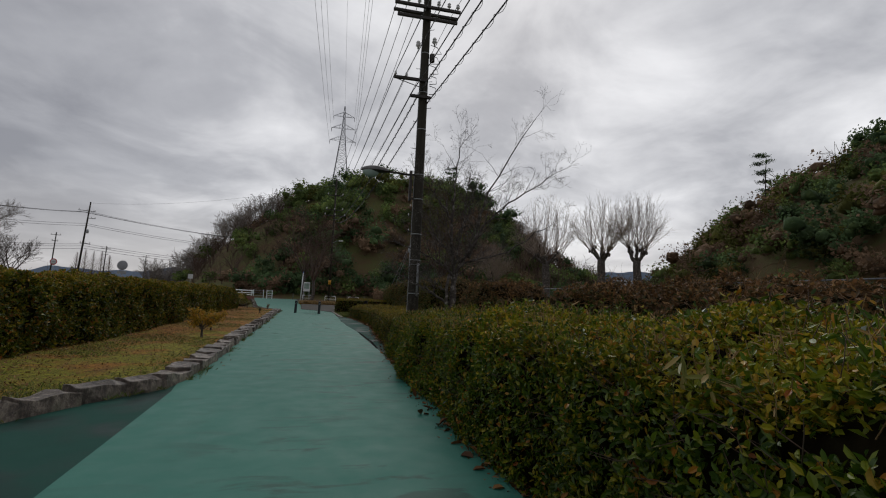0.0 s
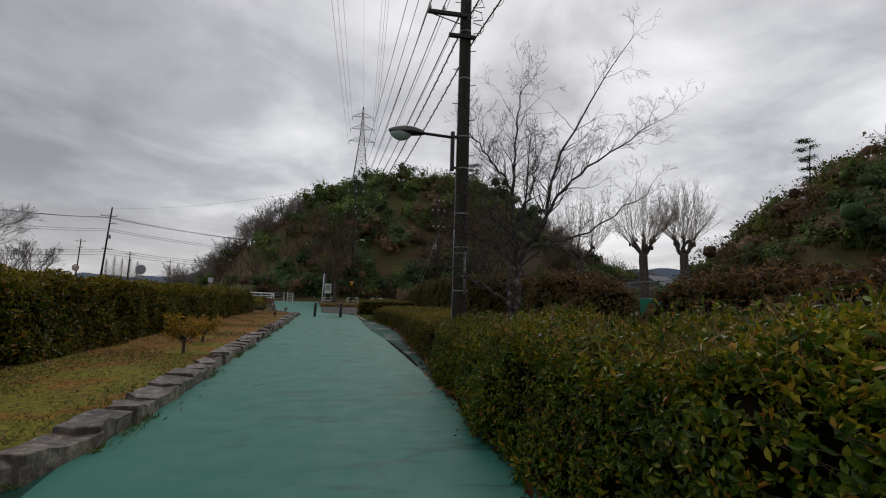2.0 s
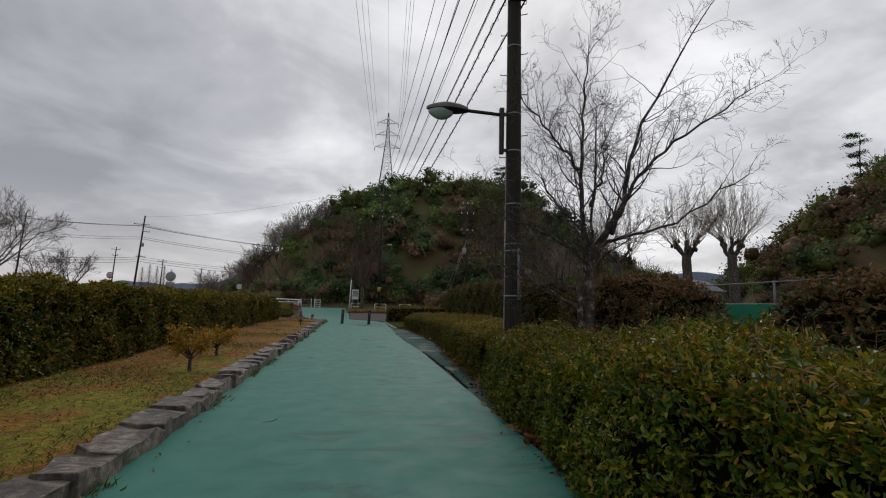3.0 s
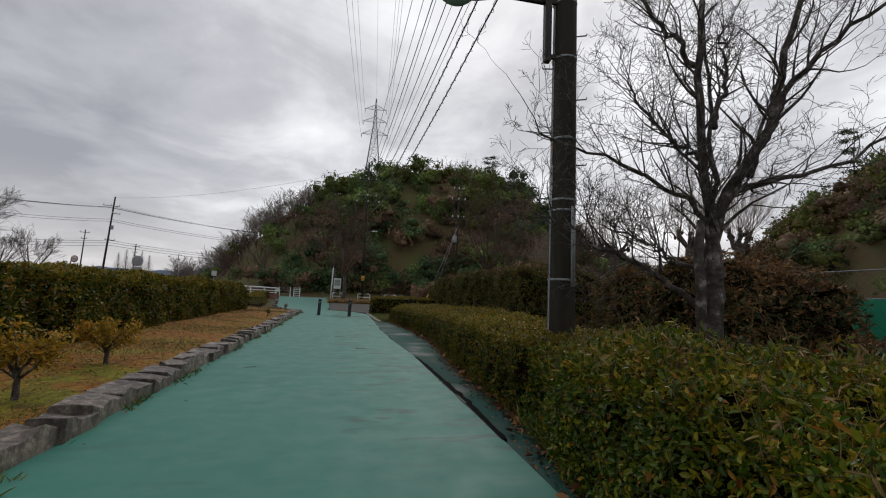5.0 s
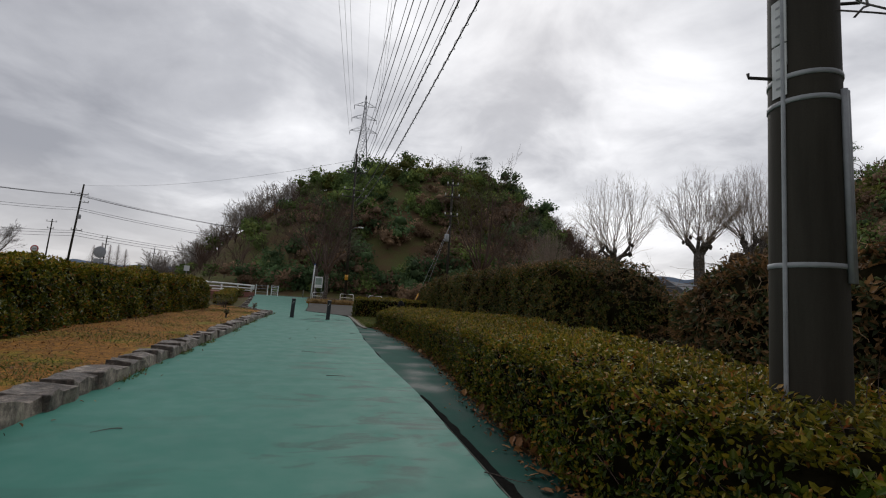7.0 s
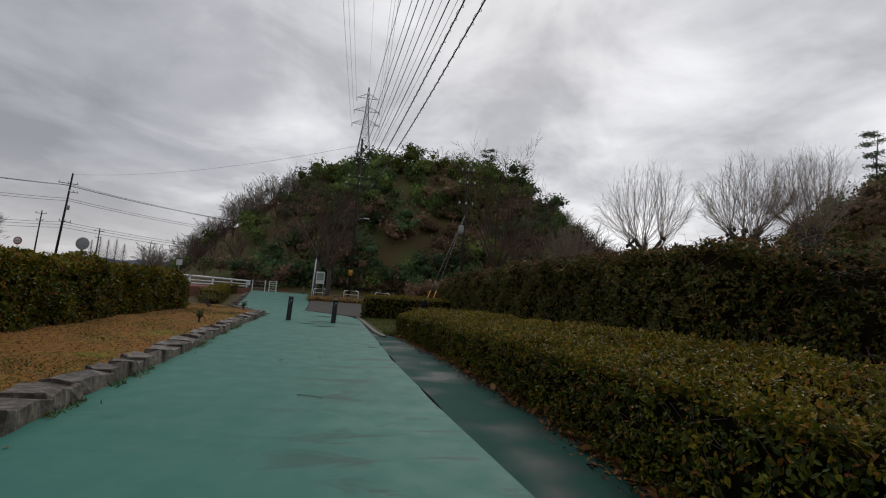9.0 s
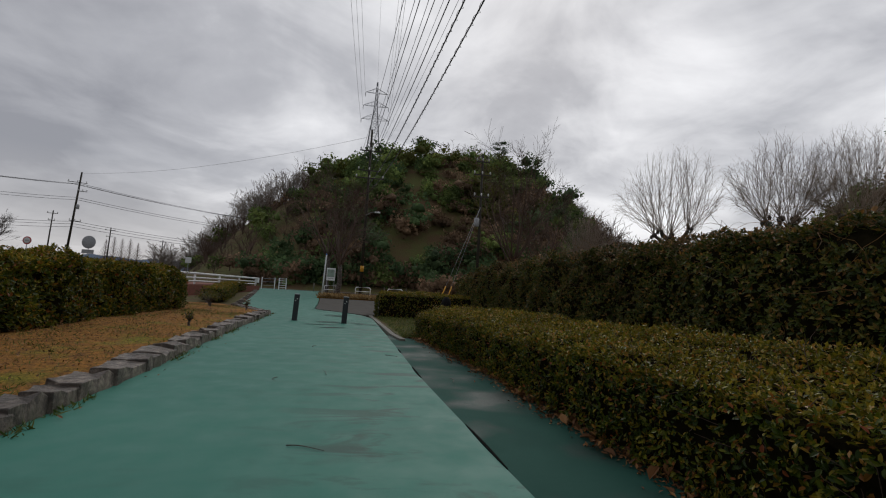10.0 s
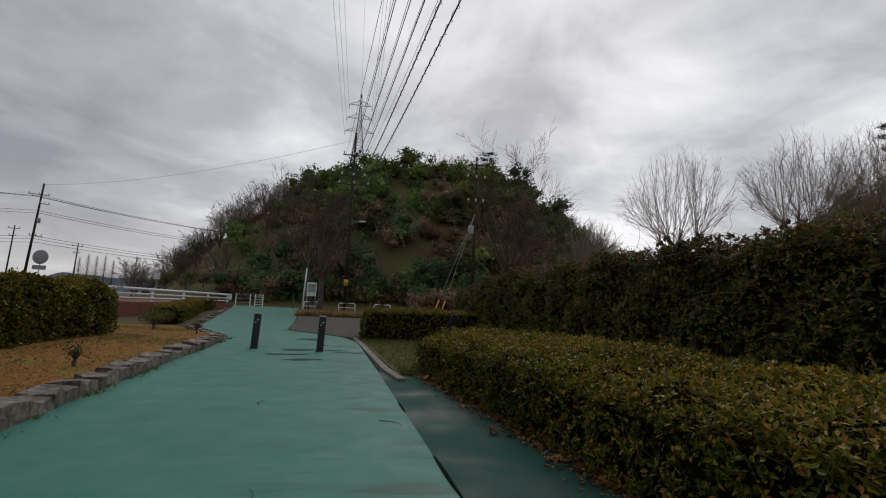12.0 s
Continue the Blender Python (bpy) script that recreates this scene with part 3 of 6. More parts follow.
def rock(seed, lx, wy, hz):
    """A roughly split block with uneven faces and slanting ends."""
    r = np.random.default_rng(seed)
    bm = bmesh.new()
    bmesh.ops.create_cube(bm, size=1)
    for axis, cuts in (("x", 3), ("y", 1), ("z", 1)):
        k = "xyz".index(axis)
        bmesh.ops.subdivide_edges(bm, edges=[e for e in bm.edges if abs((e.verts[0].co - e.verts[1].co)[k]) > 0.5], cuts=cuts, use_grid_fill=True)
    slant, taper = r.uniform(0.1, 0.35), r.uniform(0.0, 0.3)
    for vt in bm.verts:
        x, y, z = vt.co
        top = z > 0.4
        n = r.normal(size=3) * (0.014, 0.013, 0.016 if top else 0.01)
        if abs(x) < 0.4 and top:
            n[2] += r.normal() * 0.012
        back = 1 - taper * (0.5 - x) * (y + 0.5)
        vt.co = Vector((x * lx * (1.03 - 0.05 * (z + 0.5)) + y * slant * wy * 0.6, (y + 0.5) * back * wy - 0.5 * wy + (0.02 if top else 0.0), z * hz)) + Vector(n)
    bmesh.ops.bevel(bm, geom=[e for e in bm.edges if e.is_manifold and e.calc_face_angle(0) > 0.9], offset=0.009, segments=1, affect="EDGES")
    bmesh.ops.triangulate(bm, faces=bm.faces[:])
    me = bpy.data.meshes.new("kerb_stone")
    bm.to_mesh(me)
    bm.free()
    me.materials.append(M_STONE)
    return me


rocks = [rock(k, 1.0, 0.36, 0.40) for k in range(9)]


def stone_row(line, label, step, height, seed):
    r = np.random.default_rng(seed)
    holder = thing("stone_kerb", label, "kerb", kind="structure")
    a = np.asarray(line)
    seg = np.r_[0, np.cumsum(np.linalg.norm(np.diff(a, axis=0), axis=1))]
    s = 0.0
    while s < seg[-1] - 0.3:
        ln = step * r.uniform(0.75, 1.35)
        p0 = [np.interp(s, seg, a[:, k]) for k in (0, 1)]
        p1 = [np.interp(min(s + ln, seg[-1]), seg, a[:, k]) for k in (0, 1)]
        ang = math.atan2(p1[1] - p0[1], p1[0] - p0[0])
        ob = new("kerb_stone", rocks[r.integers(9)])
        ob.parent = holder
        cx_, cy_ = (p0[0] + p1[0]) / 2, (p0[1] + p1[1]) / 2
        off = -0.19 + r.normal() * 0.006
        nx, ny = math.sin(ang), -math.cos(ang)
        h = height + r.normal() * 0.006
        ob.matrix_basis = Matrix.LocRotScale((cx_ + nx * off, cy_ + ny * off, float(rise(cy_)) + h - 0.2), Euler((0.03 + r.normal() * 0.03, 0.035 + abs(r.normal()) * 0.03, ang - 0.02 + r.normal() * 0.02)), (ln * 1.1, r.uniform(1.0, 1.25), 1.0))
        s += ln


# ---------------------------------------------------------------- bare trees
def grow(tubes, p, d, length, r0, level, rnd, spread=0.6, up=0.12, kids=4, shrink=0.62, thin=0.0035, wob=0.16, depth=3, sides=(8, 6, 4, 3, 3)):
    """One limb and, in turn, its side limbs."""
    n = (7, 6, 5, 4, 3)[min(level, 4)]
    pts, dirs = [np.array(p, float)], []
    d = np.array(d, float)
    for k in range(n - 1):
        d = d + rnd.normal(size=3) * wob + np.array([0, 0, up])
        d /= np.linalg.norm(d)
        dirs.append(d.copy())
        pts.append(pts[-1] + d * length / (n - 1))
    dirs.append(d)
    radii = np.linspace(r0, max(thin, r0 * 0.32), n)
    tubes.add(pts, radii, sides[min(level, 4)])
    if level >= depth:
        return
    m = kids + int(rnd.integers(0, 3))
    for k in range(m):
        t = rnd.uniform(0.22, 1.0) if k else 1.0
        x = t * (n - 1)
        a = min(int(x), n - 2)
        q = pts[a] * (1 - (x - a)) + pts[a + 1] * (x - a)
        side = np.cross(dirs[a], rnd.normal(size=3))
        side /= np.linalg.norm(side) + 1e-9
        nd = dirs[a] * (1 - spread * 0.5) + side * spread * rnd.uniform(0.7, 1.3)
        nd /= np.linalg.norm(nd)
        grow(tubes, q, nd, length * shrink * rnd.uniform(0.7, 1.25) * (1.1 - 0.35 * t), max(thin, r0 * 0.5 * (1 - 0.45 * t)), level + 1, rnd, spread, up, kids, shrink, thin, wob, depth, sides)


def limb_path(tubes, pts, r0, r1, rnd, n=12, wob=0.04, sides=10):
    """A hand-placed limb through a few points, smoothed and a little knotty."""
    pts = np.asarray(pts, float)
    s = np.linspace(0, len(pts) - 1, n)
    i = np.clip(s.astype(int), 0, len(pts) - 2)
    f = (s - i)[:, None]
    pm = np.vstack([2 * pts[0] - pts[1], pts, 2 * pts[-1] - pts[-2]])
    a, b, c_, e = pm[i], pm[i + 1], pm[i + 2], pm[i + 3]
    out = 0.5 * (2 * b + (c_ - a) * f + (2 * a - 5 * b + 4 * c_ - e) * f ** 2 + (3 * b - a - 3 * c_ + e) * f ** 3)
    out[1:-1] += rnd.normal(size=(n - 2, 3)) * wob
    rr = np.linspace(r0, r1, n) * rnd.uniform(0.93, 1.07, n)
    tubes.add(out, rr, sides)
    return out, rr


def near_tree(loc):
    """The leafless tree beside the pole. Stems: lean in depth, radius, then places as (across, height)."""
    rnd = np.random.default_rng(41)
    tree = thing("bare_tree", "leafless many-stemmed tree with lichen-pale grey bark", "tree", loc)
    tr = Tubes()
    limb_path(tr, [(-0.02, 0, -0.1), (-0.02, 0, 0.5), (-0.02, 0, 1.1), (0.02, 0, 1.4), (0.04, 0.0, 1.72)], 0.12, 0.085, rnd, 12, 0.012, 14)
    limb_path(tr, [(-0.03, 0, 0.75), (-0.14, -0.05, 1.15), (-0.16, -0.06, 1.6), (-0.1, 0.0, 2.1)], 0.062, 0.036, rnd, 9, 0.01, 12)
    for k in range(5):
        a = k * 1.26
        limb_path(tr, [(math.cos(a) * 0.06, math.sin(a) * 0.06, 0.35), (math.cos(a) * 0.15, math.sin(a) * 0.15, 0.08), (math.cos(a) * 0.3, math.sin(a) * 0.3, -0.1)], 0.08, 0.05, rnd, 5, 0.005, 8)
    part("trunk", tr.mesh("trunk", M_BARK), tree)
    stems = [
        (0.05, 0.085, (0.03, 2.00), (-0.09, 3.51), (-0.01, 4.63), (0.06, 5.79)),
        (0.25, 0.042, (-0.11, 3.71), (-0.50, 4.26), (-1.09, 5.08)),
        (0.35, 0.046, (-0.11, 2.19), (-0.75, 2.60), (-1.65, 2.97)),
        (0.30, 0.040, (-0.05, 2.74), (-0.39, 2.99), (-0.70, 3.60)),
        (-0.40, 0.095, (0.13, 2.24), (0.60, 3.23), (0.84, 4.40), (2.20, 6.77)),
        (-0.25, 0.060, (0.45, 2.59), (1.10, 3.82), (2.99, 5.29)),
        (-0.10, 0.050, (0.25, 2.39), (1.41, 2.78), (3.00, 3.77)),
        (0.30, 0.045, (-0.06, 1.24), (-0.86, 1.74), (-1.64, 2.10)),
        (0.40, 0.034, (-0.10, 1.55), (-0.43, 1.82), (-0.78, 2.03)),
        (0.50, 0.040, (0.09, 3.07), (0.45, 3.77), (0.62, 4.46)),
        (0.90, 0.050, (0.06, 2.24), (0.37, 3.73), (0.65, 5.28)),
    ]
    for lean, r0, *flat in stems:
        tb = Tubes()
        n = len(flat)
        pts = [(x, lean * k / (n - 1) + (0.0 if k else 0.02), z) for k, (x, z) in enumerate(flat)]
        if abs(flat[0][0]) < 0.3 and 1.9 < flat[0][1] < 2.5:
            pts.insert(0, (0.03, 0.0, 1.5))
        out, rr = limb_path(tb, pts, r0 * 0.78, 0.009, rnd, 18, 0.022, 8)
        size = 0.62 + r0 * 5.0
        for k in range(4, 18):
            for _ in range(2 if k % 3 else 1):
                d = out[min(k + 1, 17)] - out[k - 1]
                d /= np.linalg.norm(d)
                side = np.cross(d, rnd.normal(size=3))
                side /= np.linalg.norm(side)
                nd = d * 0.6 + side * rnd.uniform(0.45, 0.85) + np.array([0, 0, 0.22])
                grow(tb, out[k], nd / np.linalg.norm(nd), rnd.uniform(0.4, 0.95) * size, max(0.0065, rr[k] * 0.42), 1, rnd, 0.72, 0.07, 2, 0.64, 0.0022, 0.15, 4, (6, 5, 4, 3, 3))
        part("limb", tb.mesh("limb", M_BARK), tree)
    return tree


def pollard(loc, seed, height, crown, trunk_r, trunk_h):
    """A pollarded willow: stout knuckled arms under a round head of arching shoots."""
    rnd = np.random.default_rng(seed)
    tree = thing("pollarded_willow", "leafless pollarded willow with knuckled arms and thin upright shoots", "tree", loc, group="pollarded willows behind the hedge")
    tb = Tubes()
    limb_path(tb, [(0, 0, -0.3), (0.08, 0, trunk_h * 0.5), (0, 0, trunk_h)], trunk_r * 1.25, trunk_r, rnd, 8, 0.03, 10)
    whips = Tubes()
    arms = 6
    half = (height - trunk_h - 1.0) * 0.5
    middle = np.array([0, 0, trunk_h + 1.0 + half * 0.85])
    for k in range(arms):
        a = k * 2 * math.pi / arms + rnd.uniform(-0.4, 0.4)
        out_ = np.array([math.cos(a), math.sin(a), 0])
        tip = np.array([0, 0, trunk_h]) + out_ * rnd.uniform(0.5, 1.15) * crown * 0.28 + np.array([0, 0, rnd.uniform(0.5, 1.5)])
        midp = np.array([0, 0, trunk_h]) + out_ * rnd.uniform(0.35, 0.6) + np.array([0, 0, 0.15])
        limb_path(tb, [(0, 0, trunk_h - 0.3), midp, tip], trunk_r * 0.55, trunk_r * 0.34, rnd, 7, 0.05, 8)
        for _ in range(3):
            kn = tip + rnd.normal(size=3) * 0.12
            tb.add([kn - (0, 0, 0.2), kn, kn + (0, 0, 0.2)], [trunk_r * 0.2, trunk_r * 0.36, trunk_r * 0.18], 7)
        for _ in range(21):
            # each shoot ends on a rounded head
            az, th = a + rnd.normal() * 0.75, rnd.uniform(0.0, 2.0) ** 0.85
            end = middle + np.array([math.cos(az) * math.sin(th) * crown, math.sin(az) * math.sin(th) * crown, math.cos(th) * half * 1.15]) * rnd.uniform(0.72, 1.02)
            bend = tip + (end - tip) * 0.5 + np.array([math.cos(az), math.sin(az), 0.6]) * 0.16 * th * crown * 0.5
            out, rr = limb_path(whips, [tip, bend, end], 0.022, 0.006, rnd, 9, 0.06, 4)
            for j in range(3, 9):
                for _ in range(3):
                    d = out[min(j + 1, 8)] - out[j - 1]
                    d = d / np.linalg.norm(d) + rnd.normal(size=3) * 0.42
                    d /= np.linalg.norm(d)
                    ln = rnd.uniform(0.5, 1.3)
                    drop = -0.10 * th * ln
                    whips.add([out[j], out[j] + d * ln * 0.5, out[j] + d * ln + (0, 0, drop)], [0.006, 0.005, 0.0035], 3)
    part("trunk", tb.mesh("trunk", M_BARK), tree)
    part("whip_growth", whips.mesh("whip_growth", M_TWIG_PALE), tree, "pale thin upright shoots", kind="stuff")
    return tree


def broad_tree(loc, seed, height, mat, name="bare_tree", label="tall leafless tree with fine brown twigs before the hill", spread=0.6, trunk_r=0.16, kids=4):
    rnd = np.random.default_rng(seed)
    tree = thing(name, label, "tree", loc, group="bare trees at the hill's foot")
    tb = Tubes()
    top = height * 0.3
    limb_path(tb, [(0, 0, -0.3), (0.1, 0, top * 0.5), (0, 0.1, top)], trunk_r * 1.2, trunk_r * 0.8, rnd, 7, 0.04, 8)
    part("trunk", tb.mesh("trunk", M_BARK), tree)
    cb = Tubes()
    for k in range(9):
        a = k * 2.4
        d = np.array([math.cos(a) * spread, math.sin(a) * spread, 1.0])
        grow(cb, (0, 0.1, top * rnd.uniform(0.75, 1.0)), d / np.linalg.norm(d), height * rnd.uniform(0.4, 0.62), trunk_r * 0.45, 1, rnd, 0.5, 0.06, kids, 0.58, 0.011, 0.1, 4, (5, 4, 3, 3, 3))
    part("crown", cb.mesh("crown", mat), tree, "fine leafless crown", kind="stuff")
    return tree


# ---------------------------------------------------------------- woods on the hills
bm = bmesh.new()
bmesh.ops.create_icosphere(bm, subdivisions=1, radius=1.0)
ICO_V = np.array([v_.co[:] for v_ in bm.verts])
ICO_F = np.array([[v_.index for v_ in f_.verts] for f_ in bm.faces])
bm.free()


def crowns(name, spots, mat, label, quads=330, leaf=0.53, seed=3, tall=1.0):
    """Many uneven crowns, each of several lobes of small leaf clumps round a closed core."""
    r = np.random.default_rng(seed)
    P, N, S, CV, CF = [], [], [], [], []
    for x, y, z, s in spots:
        lobes = 5
        off = np.clip(r.normal(size=(lobes, 3)), -1.3, 1.3) * np.array([0.42, 0.42, 0.3 * tall]) * s
        off[:, 2] += s * (0.95 - 0.3 * np.hypot(off[:, 0], off[:, 1]) / s) * tall
        rad = s * r.uniform(0.34, 0.62, lobes)
        k = r.integers(0, lobes, quads)
        d = r.normal(size=(quads, 3))
        d[:, 2] = np.abs(d[:, 2]) * 0.9 - 0.3
        d[:, 1] -= 0.35
        d /= np.linalg.norm(d, axis=1)[:, None]
        c_ = np.array([x, y, z])
        P.append(c_ + off[k] + d * (rad[k] * r.uniform(0.66, 1.12, quads))[:, None])
        N.append(d + np.array([0, 0, 0.5]))
        S.append(leaf * (0.6 + 0.13 * s) * r.uniform(0.5, 1.2, quads))
        for o, q in zip(off, rad):
            CF.append(ICO_F + len(CV) * len(ICO_V))
            CV.append(c_ + o + ICO_V * q * r.uniform(0.25, 0.68, (len(ICO_V), 1)))
    P, N, S = np.concatenate(P), np.concatenate(N), np.concatenate(S)
    ob = tagged(part(name, leaf_mesh(name, P, N, S, mat, 0.8, 1.5, False, seed + 1)), label, "woods", kind="stuff")
    part("inner_growth", mesh_from("inner_growth", np.concatenate(CV), [], np.concatenate(CF), mat=mat, smooth=True), ob, kind="stuff")
    return ob


wr = np.random.default_rng(23)
spots = {"green": [], "dark": [], "olive": [], "brown": []}
bare_spots = []


def wood_kind(x, y, z, ridge_edge):
    n1 = float(smooth_noise(np.array([[x, y]]), 0.09, 11)[0])
    u = wr.uniform()
    if ridge_edge and u < 0.8:
        return "bare"
    if z < 13 and y < 130 and x < 60:
        return "brown" if u < 0.46 else ("dark" if u < 0.78 else ("green" if u < 0.97 else "bare"))
    if n1 > 0.45:
        return "olive" if u < 0.4 else "brown" if u < 0.6 else "green"
    return "green" if u < 0.62 else "dark" if u < 0.82 else "brown" if u < 0.94 else "olive"


for _ in range(1080):
    x, y = wr.uniform(-46, 96), wr.uniform(80, 148)
    z = float(hill_height(x, y))
    if z < 1.2:
        continue
    s = 1.7 + 2.6 * wr.uniform() ** 1.8
    if x * 140 / y < -37:
        s *= 0.55
    elif x * 140 / y < -13:
        s *= 0.8
    kind = wood_kind(x, y, z, x * 140 / y < -13 and y > 90 or x * 140 / y > 56)
    if kind == "bare":
        bare_spots.append((x, y, z, s * 2.1))
    else:
        spots[kind].append((x, y, z - 0.4, s))
for _ in range(760):
    a, d = wr.uniform(radians(95), radians(285)), 93 * math.sqrt(wr.uniform(0.05, 1.0))
    x, y = 156.5 + math.cos(a) * d, 45 + math.sin(a) * d * 1.15
    z = float(hill_height(x, y))
    if y < 0 or z < 0.3:
        continue
    s = wr.uniform(2.6, 5.2)
    u = wr.uniform()
    near_edge = y > 110
    kind = "bare" if u < (0.22 if near_edge else 0.06) else "olive" if u < (0.5 if y > 75 else 0.25) else "brown" if u < (0.75 if y > 75 else 0.38) else "dark" if u < 0.62 else "green" if u < 0.85 else "brown"
    (bare_spots.append((x, y, z, s * 2.2)) if kind == "bare" else spots[kind].append((x, y, z - 0.4, s)))
# foot of the hill, a dark belt of shrubs and trees behind the road
for _ in range(230):
    x, y = wr.uniform(-15, 62), wr.uniform(77, 86)
    s = wr.uniform(1.2, 2.8)
    u = wr.uniform()
    spots["dark" if u < 0.4 else "brown" if u < 0.78 else "green"].append((x, max(y, 84.5 if x < 25 else 77), 0.3, s))
for _ in range(60):
    spots["brown" if wr.uniform() < 0.6 else "dark"].append((wr.uniform(8, 22), wr.uniform(68, 76), 0.2, wr.uniform(1.0, 1.9)))
crowns("evergreen_woods", spots["green"], M_WOOD_GREEN, "dense dark green evergreen woods covering the hill")
crowns("cedar_woods", spots["dark"], M_WOOD_DARK, "very dark green conifers among the hill woods", tall=1.35, seed=5)
crowns("olive_woods", spots["olive"], M_WOOD_OLIVE, "yellow-green trees and bamboo on the hill", seed=7)
crowns("winter_woods", spots["brown"], M_WOOD_BROWN, "reddish brown winter thickets on the hill", seed=9, quads=290, leaf=0.5)

def winter_tree(seed, first, thin):
    """A small leafless tree of unit height; first: the level of its main limbs."""
    tb = Tubes()
    r_ = np.random.default_rng(seed)
    tb.add([(0, 0, -0.1), (0.02, 0, 0.25)], [0.022, 0.016], 4)
    for j in range(6):
        a = j * 2.4 + seed
        d = np.array([math.cos(a) * 0.6, math.sin(a) * 0.6, 1.0])
        grow(tb, (0.01, 0, r_.uniform(0.1, 0.28)), d / np.linalg.norm(d), r_.uniform(0.4, 0.6), 0.013, first, r_, 0.6, 0.05, 3, 0.62, thin, 0.13, 3, (3, 3, 3, 3, 3))
    return np.concatenate(tb.v), np.concatenate(tb.q)


def wood_of(name, places, protos, mat, label):
    bv, bq, off = [], [], 0
    for x, y, z, s in places:
        pv, pq = protos[wr.integers(len(protos))]
        a = wr.uniform(0, 6.28)
        R = np.array([[math.cos(a), -math.sin(a), 0], [math.sin(a), math.cos(a), 0], [0, 0, 1]])
        bv.append((pv @ R.T) * s + np.array([x, y, z]))
        bq.append(pq + off)
        off += len(pv)
    tagged(part(name, mesh_from(name, np.concatenate(bv), np.concatenate(bq), mat=mat)), label, "woods", kind="stuff")


wood_of("bare_woods", bare_spots, [winter_tree(60 + k, 2, 0.0045) for k in range(4)], M_TWIG_BROWN, "leafless brown trees scattered through the hill woods")
ridge_spots = []
for x in list(wr.uniform(-44, -12, 62)) + list(wr.uniform(14, 66, 24)):
    y = 137 + wr.uniform(-9, 5)
    ridge_spots.append((x, y, float(hill_height(x, y)), wr.uniform(6.5, 9.5) if x < 0 else wr.uniform(5.0, 7.5)))
wood_of("ridge_woods", ridge_spots, [winter_tree(70 + k, 1, 0.004) for k in range(4)], M_TWIG_GREY, "leafless pale grey trees along the hill's ridge")


def pine(loc, seed, height):
    """A leaning pine with flat pads of needles."""
    r = np.random.default_rng(seed)
    tree = thing("pine_tree", "tall pine with flat dark needle pads on the hill", "tree", loc)
    tb = Tubes()
    pts, rr = limb_path(tb, [(0, 0, -0.5), (0.3, 0, height * 0.5), (0.9, 0.1, height)], 0.2, 0.06, r, 8, 0.05, 7)
    P, N = [], []
    for k in range(3, 8):
        for _ in range(3):
            a = r.uniform(0, 6.28)
            e = pts[k] + np.array([math.cos(a) * 1.6, math.sin(a) * 1.6, 0.3]) * r.uniform(0.6, 1.1)
            tb.add([pts[k], (pts[k] + e) / 2, e], [0.05, 0.04, 0.02], 4)
            m = 110
            P.append(e + r.normal(size=(m, 3)) * np.array([0.6, 0.6, 0.16]))
            N.append(np.tile([0, 0, 1.0], (m, 1)))
    part("trunk", tb.mesh("trunk", M_BARK), tree)
    P, N = np.concatenate(P), np.concatenate(N)
    part("crown", leaf_mesh("crown", P, N, np.full(len(P), 0.4), M_WOOD_DARK, 0.5, 1.0, False, seed), tree, kind="stuff")
    return tree


